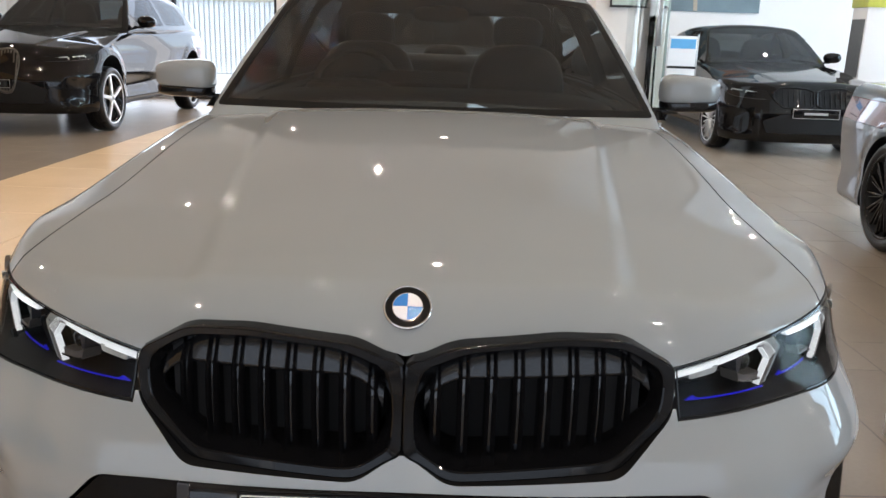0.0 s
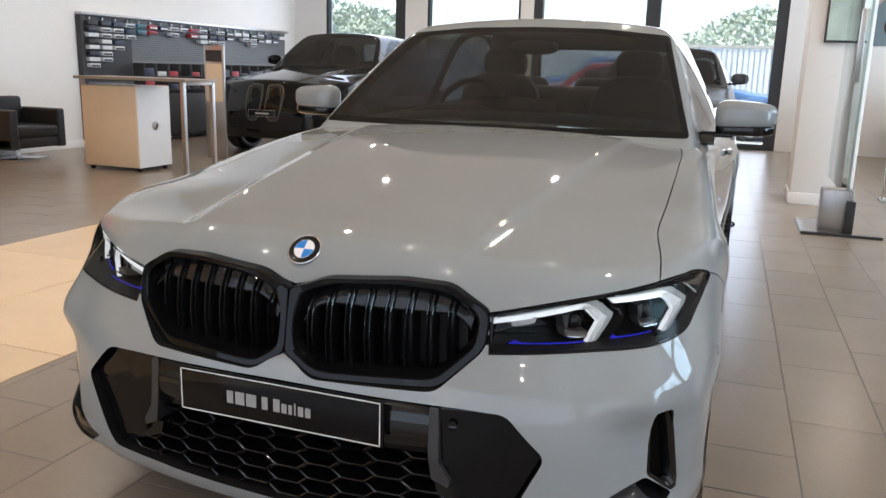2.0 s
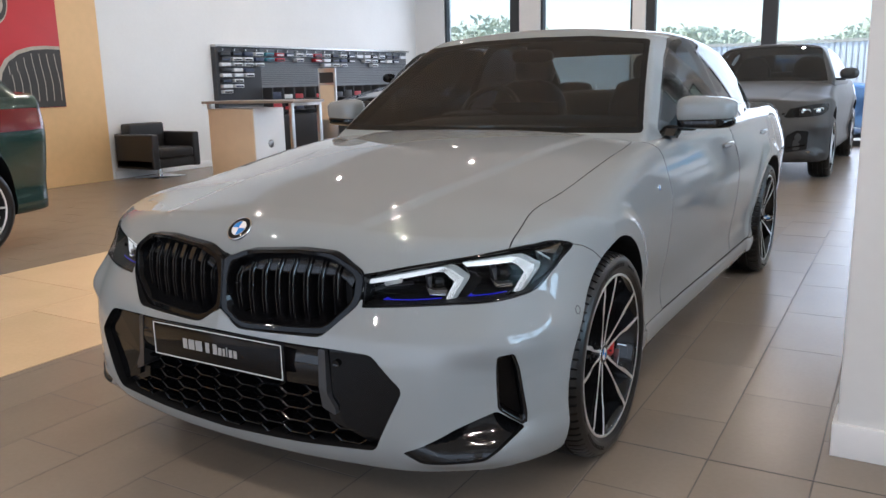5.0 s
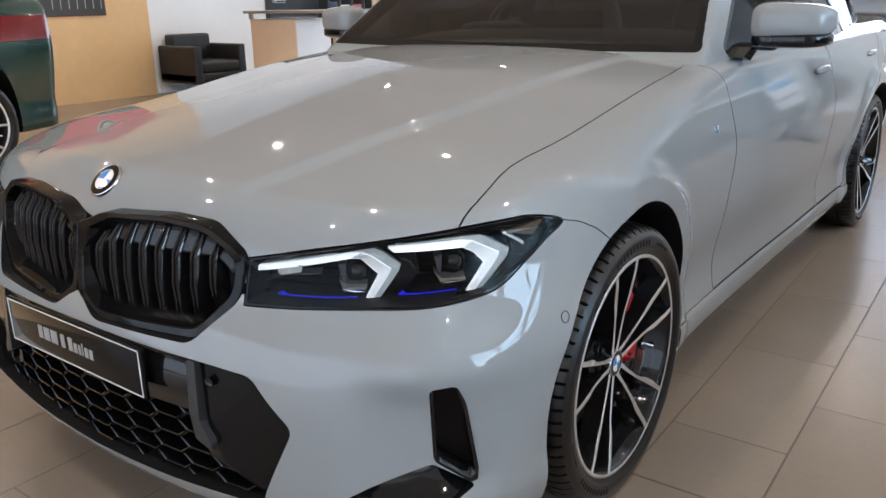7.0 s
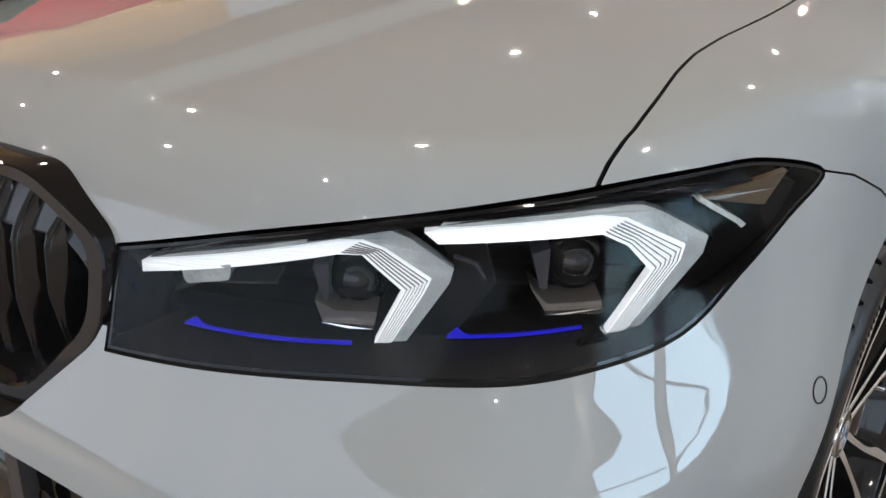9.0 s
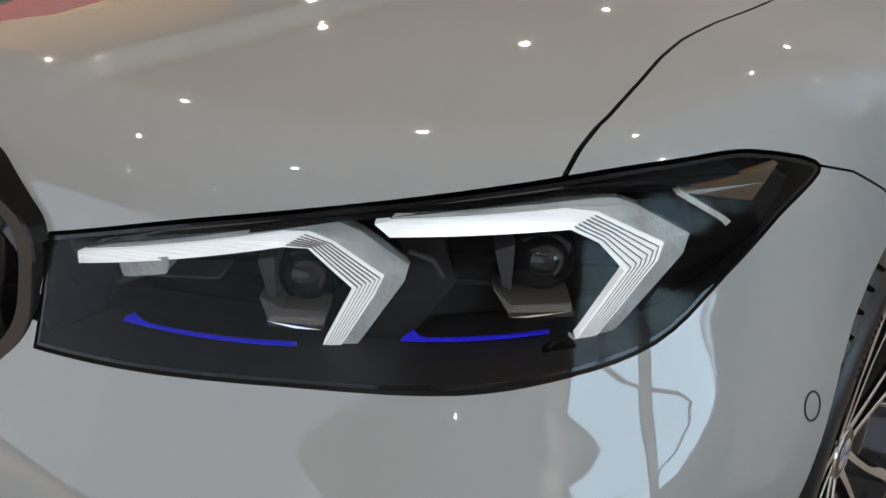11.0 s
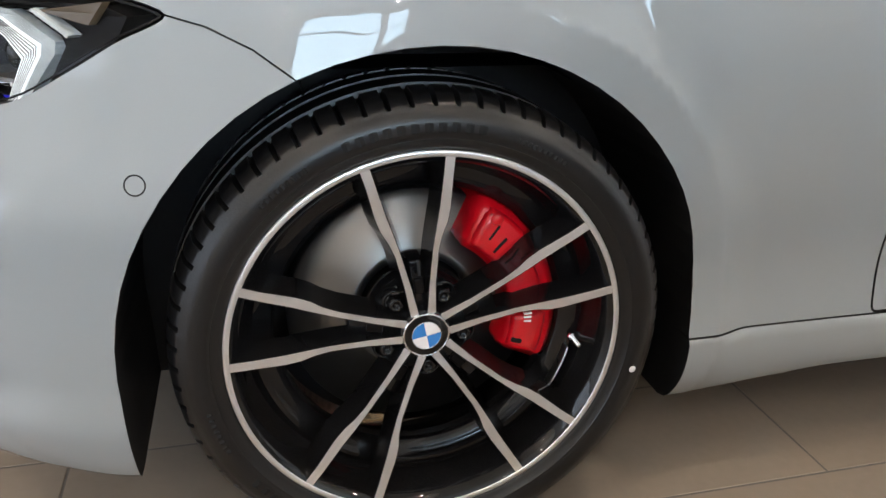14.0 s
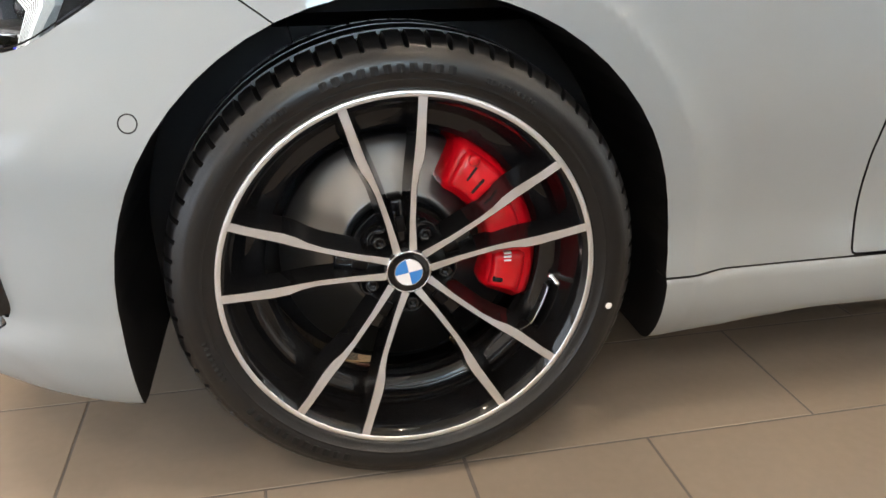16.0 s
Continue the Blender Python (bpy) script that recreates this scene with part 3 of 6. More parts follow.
def ring_strip(rings):
    """Closed rings of points, joined each to the next."""
    n = len(rings[0])
    verts = [p for r in rings for p in r]
    faces = [(k * n + i, k * n + (i + 1) % n, (k + 1) * n + (i + 1) % n, (k + 1) * n + i) for k in range(len(rings) - 1) for i in range(n)]
    me = mesh_from("ring", verts, faces)
    bm = bmesh.new()
    bm.from_mesh(me)
    bpy.data.meshes.remove(me)
    bmesh.ops.recalc_face_normals(bm, faces=bm.faces[:])
    for f in bm.faces:
        f.smooth = True
    return bm


def at_surface(x, y, z):
    """A frame on the body's skin: z outwards."""
    p = np.array((x, y, z), float)
    e = 0.003
    for _ in range(4):
        f = [float(body_field(*(p + np.eye(3)[i] * s * e))) for i in range(3) for s in (1, -1)]
        g = np.array((f[0] - f[1], f[2] - f[3], f[4] - f[5])) / (2 * e)
        p = p - g * float(body_field(*p)) / (g @ g)
    q = Vector(g).to_track_quat("Z", "Y")
    return Matrix.Translation(p) @ q.to_matrix().to_4x4()


outer, inner = polar(KIDNEY_OUT, 0.22, 0.65, 120), polar(KIDNEY_IN, 0.22, 0.65, 120)


def span_at(x):
    hits = []
    for (ax, az), (bx, bz) in zip(KIDNEY_IN, KIDNEY_IN[1:] + KIDNEY_IN[:1]):
        if (ax - x) * (bx - x) < 0:
            hits.append(az + (bz - az) * (x - ax) / (bx - ax))
    return min(hits), max(hits)


SHIELD = material("grille_shield", (0.008, 0.008, 0.0085), 0.14, Specular_IOR_Level=0.35, grain=0.1, grain_scale=60, rough_vary=0.04)
for sign in (1, -1):
    rings = []
    for share, depth in ((0, 0.06), (0, 0.002), (0.04, -0.003), (0.10, -0.004), (0.52, -0.003), (0.60, -0.001), (0.97, 0.030), (1.0, 0.035), (1.0, 0.05), (0.97, 0.10)):
        rings.append([(sign * (a + (c - a) * share), kidney_y(a + (c - a) * share, b + (d - b) * share) + depth, b + (d - b) * share) for (a, b), (c, d) in zip(outer, inner)])
    frame_bm = ring_strip(rings)
    for e in frame_bm.edges:
        e.smooth = e.calc_face_angle(0) < math.radians(13)
    surround = part("grille_surround", frame_bm, DEEP_BLACK, saloon, "gloss black kidney-shaped grille surround")
    for i in range(8):
        x = 0.052 + 0.0455 * i
        low, high = span_at(x)
        if high - low < 0.03:
            continue
        lean = -0.02 * (x - 0.22)
        section = ((-0.0095, 0.07), (-0.0095, 0.002), (-0.006, -0.003), (-0.003, 0.001), (-0.002, 0.01), (0.002, 0.01), (0.003, 0.001), (0.006, -0.003), (0.0095, 0.002), (0.0095, 0.07))
        knee = min(0.695, high - 0.03)
        levels = ((high + 0.004, 0.036), (knee + 0.004, 0.012), (knee - 0.006, 0.010), ((low + knee) / 2, 0.013), (low - 0.006, 0.03))
        verts = [(sign * (x + dx + lean * (z - 0.65)), kidney_y(x, z) + off + dy, z) for z, off in levels for dx, dy in section]
        n = len(section)
        faces = [(k * n + j, k * n + j + 1, (k + 1) * n + j + 1, (k + 1) * n + j) for k in range(len(levels) - 1) for j in range(n - 1)]
        part("grille_slat", smooth(mesh_from("slat", verts, faces), 50), SLAT_BLACK, surround)
    # sloping shield behind the upper ends of the slats
    shield = bmesh.new()
    rows_s = []
    for i in range(25):
        x = 0.034 + 0.379 * i / 24
        low, high = span_at(x)
        knee = min(0.695, high - 0.03)
        rows_s.append([shield.verts.new((sign * x, kidney_y(x, z) + off, z)) for z, off in ((high + 0.006, 0.040), (knee + 0.004, 0.017), (knee - 0.002, 0.019), (knee - 0.006, 0.06))])
    for a, b in zip(rows_s, rows_s[1:]):
        for k in range(3):
            shield.faces.new((a[k], a[k + 1], b[k + 1], b[k])).smooth = True
    part("upper_shield", shield, SHIELD, surround)
    part("grille_shutter", box(*sorted((sign * 0.03, sign * 0.40)), -0.69, -0.68, 0.54, 0.73), DARK_PLASTIC, surround)

STRUT = material("satin_black", (0.03, 0.03, 0.032), 0.3, rough_vary=0.05, bump_scale=20)
# lower intake: panel behind the plate, honeycomb, gloss side panels with a strut
panel_bm = bmesh.new()
cols = [-0.355 + 0.71 * i / 24 for i in range(25)]
grid = [[panel_bm.verts.new((x, nose_y(x, z) + off, z)) for x in cols] for z, off in ((0.52, 0.03), (0.512, 0.010), (0.45, 0.012), (0.402, 0.014), (0.398, 0.05))]
for a, b in zip(grid, grid[1:]):
    for i in range(24):
        panel_bm.faces.new((a[i], b[i], b[i + 1], a[i + 1])).smooth = True
intake = part("lower_intake", panel_bm, GLOSS_BLACK, saloon, "gloss black lower air intake")
W, Hc = 0.0545, 0.0195
for col in range(-5, 6):
    for row in range(5):
        x, z = col * 0.0845, 0.238 + row * 0.039 + (0.0195 if col % 2 else 0)
        if z > 0.41:
            continue
        cell = bmesh.new()
        ring = [(-W, 0), (-W * 0.55, Hc), (W * 0.55, Hc), (W, 0), (W * 0.55, -Hc), (-W * 0.55, -Hc)]
        loops = []
        for k, dy in ((1.0, 0.09), (1.0, 0.036), (0.965, 0.031), (0.90, 0.033), (0.86, 0.10)):
            kz = 1 - (1 - k) * 1.9
            loops.append([cell.verts.new((x + u * k, nose_y(x + u * k, max(z, 0.24)) + dy, z + v * kz)) for u, v in ring])
        for a, b in zip(loops, loops[1:]):
            for i in range(6):
                cell.faces.new((a[i], a[(i + 1) % 6], b[(i + 1) % 6], b[i]))
        bmesh.ops.recalc_face_normals(cell, faces=cell.faces[:])
        part("mesh_cell", cell, SLAT_BLACK, intake)
for sign in (1, -1):
    side = rounded([(0.372, 0.508), (0.508, 0.503), (0.590, 0.422), (0.512, 0.262), (0.415, 0.30), (0.40, 0.345), (0.385, 0.36)], 0.008)
    bm = prism(side, lambda u, v, w: (sign * u, nose_y(u, v) + w, v), 0.022, 0.06)
    part("side_panel", bm, DEEP_BLACK, intake)
    strut = rounded([(0.352, 0.507), (0.372, 0.507), (0.377, 0.385), (0.402, 0.345), (0.40, 0.328), (0.362, 0.345), (0.354, 0.40)], 0.004)
    part("strut", prism(strut, lambda u, v, w: (sign * u, nose_y(u, v) + w, v), 0.008, 0.07), STRUT, intake)
    ledge = rounded([(0.36, 0.335), (0.405, 0.33), (0.50, 0.262), (0.49, 0.25), (0.37, 0.30)], 0.004)
    part("ledge", prism(ledge, lambda u, v, w: (sign * u, nose_y(u, v) + w, v), 0.03, 0.08), GLOSS_BLACK, intake)
tow = lathe([(0.0, 0.0), (0.0, 0.010), (0.0012, 0.0106), (0.003, 0.0106)], 24, "z")
part("towing_cover", tow, GLOSS_BLACK, intake, at=Matrix.Translation((0.40, nose_y(0.40, 0.47) + 0.02, 0.47)) @ pose(0, 0, 0, 90, 0, 12))

# show plate with a white border and lettering as plain bars
LETTER_GREY = material("lettering_grey", (0.3, 0.3, 0.3), 0.4, grain=0.05, grain_scale=60)
plate = part("show_plate", box(-0.262, 0.262, -0.8285, -0.818, 0.4105, 0.5185, 0.003), DEEP_BLACK, saloon, "black show plate with thin white border")
t = 0.0022
for x0, x1, z0, z1 in ((-0.256, 0.256, 0.5125, 0.5125 + t), (-0.256, 0.256, 0.4145, 0.4145 + t), (-0.256, -0.256 + t, 0.4145, 0.5147), (0.256 - t, 0.256, 0.4145, 0.5147)):
    part("border_line", box(x0, x1, -0.8297, -0.828, z0, z1), BADGE_WHITE, plate)
letter_x = -0.130
for wide, high, space in ((0.017, 0.030, 0.006), (0.024, 0.030, 0.005), (0.026, 0.030, 0.015), (0.015, 0.030, 0.015), (0.016, 0.030, 0.005), (0.013, 0.022, 0.005), (0.009, 0.022, 0.005), (0.004, 0.028, 0.006), (0.013, 0.022, 0.005), (0.013, 0.022, 0.0)):
    part("lettering_bar", box(letter_x, letter_x + wide, -0.8297, -0.828, 0.449, 0.449 + high), LETTER_GREY, plate)
    letter_x += wide + space


def roundel(parent, size, m):
    """A round badge: chrome edge, black ring, quarters in blue and white."""
    k = size / 0.041
    base = part("badge", lathe([(-0.004 * k, 0.041 * k), (0.001 * k, 0.041 * k), (0.003 * k, 0.0395 * k), (0.003 * k, 0.038 * k), (0.0022 * k, 0.0375 * k)], 64, "z"), CHROME, parent, "round blue and white badge", m)
    part("black_ring", lathe([(0.0022 * k, 0.0378 * k), (0.0034 * k, 0.031 * k), (0.0036 * k, 0.0255 * k)], 64, "z"), GLOSS_BLACK, base)
    part("inner_ring", lathe([(0.0036 * k, 0.0258 * k), (0.0044 * k, 0.0252 * k), (0.0036 * k, 0.0245 * k)], 64, "z"), CHROME, base)
    for q in range(4):
        bm = bmesh.new()
        mid = bm.verts.new((0, 0, 0.0045 * k))
        arc = [bm.verts.new((0.0247 * k * math.cos(math.radians(90 * q + a)), 0.0247 * k * math.sin(math.radians(90 * q + a)), 0.0037 * k)) for a in range(0, 91, 6)]
        for u, v in zip(arc, arc[1:]):
            bm.faces.new((mid, u, v))
        part("quarter", bm, BADGE_WHITE if q % 2 == 0 else BADGE_BLUE, base)
    return base


roundel(saloon, 0.041, at_surface(0, -0.692, 0.792) @ pose(0, 0, 0.002, 0, 0, 180))

# headlights
DRL_INNER = [(-0.1067, 0.6824), (-0.0893, 0.6881), (0.0784, 0.72), (0.0967, 0.7206), (0.1143, 0.7134), (0.1491, 0.6877), (0.1426, 0.6746), (0.1091, 0.623), (0.0962, 0.622), (0.1265, 0.6781), (0.0959, 0.7087), (0.0775, 0.7089), (-0.0977, 0.6755)]
DRL_OUTER = [(-0.0891, 0.689), (-0.0604, 0.6975), (0.0788, 0.725), (0.1191, 0.7281), (0.1345, 0.7211), (0.167, 0.6952), (0.1635, 0.6831), (0.1205, 0.6233), (0.1099, 0.623), (0.1434, 0.6746), (0.1499, 0.6877), (0.1151, 0.7138), (0.0975, 0.721), (0.0785, 0.7208)]
DRL_INNER_2 = [(0.1453, 0.7314), (0.1559, 0.7341), (0.2736, 0.7408), (0.2972, 0.737), (0.3137, 0.7277), (0.3461, 0.7111), (0.343, 0.6987), (0.3009, 0.6439), (0.2856, 0.6432), (0.3184, 0.6929), (0.2985, 0.7157), (0.2782, 0.7265), (0.1555, 0.7224)]
DRL_OUTER_2 = [(0.1559, 0.7349), (0.1598, 0.7391), (0.2965, 0.7475), (0.3103, 0.7465), (0.3249, 0.7401), (0.3659, 0.7151), (0.3623, 0.7006), (0.3135, 0.6448), (0.3017, 0.6438), (0.3443, 0.6986), (0.3474, 0.711), (0.3145, 0.7284), (0.2971, 0.7378), (0.2736, 0.7416)]
GUIDE = material("clear_light_guide", (0.42, 0.45, 0.44), 0.12, coat=1.0, grain=0.45, grain_scale=28, bump=0.5, bump_scale=160)
REFLECT = material("grey_reflector", (0.16, 0.15, 0.14), 0.3, 0.6, rough_vary=0.04, bump_scale=30)
AMBER = material("dim_amber_reflector", (0.07, 0.05, 0.03), 0.3, grain=0.05, grain_scale=60)
COWL = material("dark_cowl", (0.035, 0.035, 0.04), 0.3, grain=0.05, grain_scale=30)
BEZEL = material("bezel_black", (0.006, 0.0052, 0.005), 0.3, Specular_IOR_Level=0.12, grain=0.05, grain_scale=60, rough_vary=0.04, bump_scale=12)
BLADE_U = np.linspace(min(p[0] for p in BLADE), max(p[0] for p in BLADE), 30)
blade_span = []
for u in BLADE_U:
    u = min(max(u, BLADE_U[0] + 1e-4), BLADE_U[-1] - 1e-4)
    zs = [az + (bz - az) * (u - ax) / (bx - ax) for (ax, az), (bx, bz) in zip(BLADE, BLADE[1:] + BLADE[:1]) if (ax - u) * (bx - u) < 0]
    blade_span.append((min(zs), max(zs)))
BLADE_LOW, BLADE_HIGH = [a for a, b in blade_span], [b for a, b in blade_span]
lens_edge = boolean(lens_skin.copy(), both(grown(HEADLIGHT, -0.0055), corner_on, -1.2, -0.6), "DIFFERENCE")
lens_mid = boolean(lens_skin, both(grown(HEADLIGHT, -0.0055), corner_on, -1.2, -0.6), "INTERSECT")


def half(bm, sign):
    bmesh.ops.delete(bm, geom=[f for f in bm.faces if f.calc_center_median().x * sign < 0], context="FACES")
    return bm


def skin_part(name, me, sign, mat, parent, label="", field=body_field):
    bm = half(skin_of(me), sign)
    sheet = bpy.data.meshes.new(name)
    bm.to_mesh(sheet)
    bm.free()
    sheet.materials.clear()
    sheet.materials.append(mat)
    set_normals(sheet, field)
    return part(name, sheet, None, parent, label)


def lens_depth(u):
    """How far out the lens lies, along the corner."""
    return -0.917 + 1.05 * (u - 0.2) ** 2


def slab(points, sign, near, far, slope=0.0):
    """A plate inside the headlight, near to far behind its lens."""
    dense, n = [], len(points)
    for i in range(n):
        (ax, az), (bx, bz) = points[i], points[(i + 1) % n]
        k = max(1, int(math.hypot(bx - ax, bz - az) / 0.015))
        dense += [(ax + (bx - ax) * j / k, az + (bz - az) * j / k) for j in range(k)]
    return prism(dense, lambda u, v, w: corner_on(sign)(u, v, w + lens_depth(u) + slope * (u + 0.09)), near, far)


def ribbon(low, high, sign, near, far):
    """A thin strip inside the headlight between two lines of points."""
    bm = bmesh.new()
    rows = [[bm.verts.new(corner_on(sign)(u, v, w + lens_depth(u))) for (u, v), w in ((a, near), (b, near), (b, far), (a, far))] for a, b in zip(low, high)]
    for a, b in zip(rows, rows[1:]):
        for k in range(4):
            bm.faces.new((a[k], a[(k + 1) % 4], b[(k + 1) % 4], b[k]))
    bm.faces.new(rows[0])
    bm.faces.new(rows[-1][::-1])
    bmesh.ops.recalc_face_normals(bm, faces=bm.faces[:])
    return bm


for sign in (1, -1):
    lamp = skin_part("headlight", lens_edge, sign, DEEP_BLACK, saloon, "black-edged headlight with lit angular light guides")
    skin_part("lens", lens_mid, sign, LENS, lamp, "clear lens").visible_shadow = False
    back = HEADLIGHT
    part("bezel", slab(grown(back, -0.0055), sign, 0.085, 0.12), BEZEL, lamp)
    part("bezel_brow", slab([(-0.09, 0.686), (-0.011, 0.712), (0.122, 0.740), (0.272, 0.757), (0.35, 0.759), (0.40, 0.756), (0.40, 0.750), (0.35, 0.750), (0.272, 0.750), (0.122, 0.732), (-0.011, 0.704), (-0.09, 0.680)], sign, 0.034, 0.085), BEZEL, lamp)
    part("bezel_chin", slab([(-0.10, 0.59), (0.114, 0.605), (0.238, 0.616), (0.32, 0.626), (0.36, 0.652), (0.345, 0.652), (0.31, 0.636), (0.238, 0.625), (0.114, 0.613), (-0.03, 0.603), (-0.10, 0.602)], sign, 0.022, 0.085), BEZEL, lamp)
    part("bezel_divider", slab([(0.121, 0.625), (0.168, 0.695), (0.15, 0.73), (0.19, 0.722), (0.20, 0.68), (0.165, 0.635)], sign, 0.055, 0.085), BEZEL, lamp)
    part("bezel_end", slab([(0.362, 0.742), (0.372, 0.71), (0.335, 0.655), (0.42, 0.70), (0.445, 0.745), (0.42, 0.755)], sign, 0.04, 0.085), BEZEL, lamp)
    part("bezel_trim", slab([(-0.09, 0.6875), (-0.011, 0.7135), (0.122, 0.7412), (0.272, 0.7575), (0.272, 0.7565), (0.122, 0.740), (-0.011, 0.7122), (-0.09, 0.6862)], sign, 0.030, 0.036), REFLECT, lamp)
    for inner_pts, outer_pts, near, slope in ((DRL_INNER, DRL_OUTER, 0.012, 0.14), (DRL_INNER_2, DRL_OUTER_2, 0.032, 0.0)):
        part("light_guide", slab(inner_pts, sign, near, near + 0.012, slope), LAMP_TUBE, lamp, "glowing white light guide")
        part("guide_edge", slab(outer_pts, sign, near + 0.002, near + 0.016, slope), GUIDE, lamp)
        # fine ridges round the bend of the guide
        a, b = inner_pts[3:8], (inner_pts[11], inner_pts[10], inner_pts[9], inner_pts[9], inner_pts[8])
        for k in range(1, 7):
            q = k / 7
            line = [((1 - q) * u[0] + q * v[0], (1 - q) * u[1] + q * v[1]) for u, v in zip(a, b)]
            strip = line + [(u + 0.0007, v + 0.0005) for u, v in line[::-1]]
            part("guide_ridge", slab(strip, sign, near - 0.0008, near + 0.002, slope), REFLECT, lamp)
    for cx, cz, shelf, w0 in ((0.089, 0.6747, [(0.0535, 0.6635), (0.0698, 0.6564), (0.1052, 0.658), (0.1023, 0.6452), (0.0595, 0.6432)], 0.05), (0.2638, 0.6905, [(0.2264, 0.6802), (0.24, 0.6665), (0.2834, 0.6662), (0.2846, 0.6584), (0.2381, 0.6598)], 0.05)):
        spot = lathe([(0.012, 0.0), (0.0105, 0.008), (0.006, 0.015), (0.0, 0.0185), (-0.004, 0.0195), (-0.004, 0.024), (-0.03, 0.026)], 40, "z")
        place = Matrix.Translation(corner_on(sign)(cx, cz, lens_depth(cx) + w0 + 0.016))
        way = Vector((sign * 0.65, -0.76, 0)).to_track_quat("Z", "Y").to_matrix().to_4x4()
        part("projector", spot, GLOSS_BLACK, lamp, at=place @ way)
        part("reflector_shelf", slab(shelf, sign, w0 - 0.006, w0 + 0.03), REFLECT, lamp)
        part("shelf_lip", slab([(u, v) for u, v in shelf[-2:]] + [(u, v + 0.004) for u, v in shelf[-2:][::-1]], sign, w0 - 0.012, w0 - 0.006), CHROME, lamp)
        part("reflector_cowl", slab([(cx - 0.036, cz + 0.016), (cx - 0.03, cz - 0.012), (cx - 0.024, cz - 0.014), (cx - 0.022, cz + 0.02)], sign, w0, w0 + 0.04), COWL, lamp)
    for u, v in ((0.094, 0.617), (0.283, 0.638)):
        part("guide_foot", slab([(u - 0.022, v + 0.002), (u - 0.004, v + 0.014), (u + 0.002, v + 0.008), (u + 0.001, v - 0.001)], sign, 0.02, 0.03), GLOSS_BLACK, lamp)
    for ledge in ([(-0.085, 0.645), (-0.05, 0.662), (0.02, 0.672), (0.02, 0.6705), (-0.049, 0.660), (-0.084, 0.643)], [(-0.075, 0.624), (0.095, 0.632), (0.095, 0.6305), (-0.075, 0.6222)], [(0.168, 0.706), (0.185, 0.70), (0.192, 0.686), (0.190, 0.686), (0.183, 0.698), (0.167, 0.704)], [(0.155, 0.628), (0.27, 0.637), (0.27, 0.6355), (0.155, 0.6262)]):
        part("bezel_ledge", slab(ledge, sign, 0.05, 0.085), COWL, lamp)
    part("small_lens", slab(rounded([(-0.061, 0.6816), (-0.0111, 0.6947), (-0.0143, 0.6805), (-0.0578, 0.6691)], 0.004), sign, 0.022, 0.05), GUIDE, lamp)
    for u0, z0, u1, z1, near in ((-0.064, 0.6315, 0.086, 0.6405, 0.018), (0.160, 0.6375, 0.268, 0.6425, 0.044)):
        low = [(u0 + (u1 - u0) * k / 24, z0 + (z1 - z0) * k / 24 - 0.0012 * math.sin(math.pi * k / 24)) for k in range(25)]
        rise = [0.0012, 0.0052, 0.0088, 0.0040] + [0.0024] * 21
        part("blue_strip", ribbon(low, [(u, v + d) for (u, v), d in zip(low, rise)], sign, near, near + 0.003), BLUE_GLOW, lamp, "glowing blue accent strip")
    part("corner_reflector", slab([(0.3524, 0.7483), (0.3862, 0.7529), (0.43, 0.760), (0.4115, 0.7351)], sign, 0.03, 0.04), AMBER, lamp)
    part("corner_rim", slab([(0.350, 0.7483), (0.3852, 0.726), (0.3904, 0.7211), (0.394, 0.724), (0.388, 0.729), (0.354, 0.7505)], sign, 0.024, 0.04), GUIDE, lamp)
    ledge_bm = half(skin_of(blade_skin), sign)
    for v in ledge_bm.verts:
        u = 0.76 * v.co.x * sign + 0.65 * v.co.y
        low_z, high_z = float(np.interp(u, BLADE_U, BLADE_LOW)), float(np.interp(u, BLADE_U, BLADE_HIGH))
        share = min(max((v.co.z - low_z) / max(high_z - low_z, 0.004), 0), 1)
        inward = 0.004 + 0.046 * share ** 0.8 * min(max((u - BLADE_U[0]) / 0.12, 0), 1)
        v.co.x -= sign * 0.65 * inward
        v.co.y += 0.76 * inward
    for f in ledge_bm.faces:
        f.smooth, f.material_index = True, 0
    part("bumper_blade", ledge_bm, GLOSS_BLACK, saloon, "gloss black concave bumper blade")
    slot_out, slot_in = polar(AIR_SLOT, *corner(0.832, -0.583, 0.41), 48), polar(grown(AIR_SLOT, -0.007), *corner(0.832, -0.583, 0.41), 48)
    rim_rings = [[corner_on(sign)(u, v, w) for u, v in src] for src, w in ((slot_out, -0.92), (slot_out, -0.972), (slot_in, -0.972), (slot_in, -0.90))]
    slot = part("air_slot", ring_strip(rim_rings), GLOSS_BLACK, saloon, "black air slot lining")
    part("slot_vane", prism(grown(AIR_SLOT, -0.009), corner_on(sign), -0.925, -0.90), BEZEL, slot)
    for sx, sy, sz in ((0.917, -0.338, 0.573),):
        part("parking_sensor", lathe([(0.0, 0.0122), (0.0008, 0.0118), (0.0008, 0.0108), (0.0, 0.0104)], 32, "z"), DARK_PLASTIC, saloon, at=at_surface(sign * sx, sy, sz))
    for k in range(3):
        part("side_badge_bar", box(-0.004, 0.004, -0.010, 0.010, 0, 0.003, 0.001), (CHROME, BADGE_BLUE, CHROME)[k], saloon, at=at_surface(sign * 0.862, 0.575 + 0.012 * k, 0.795))
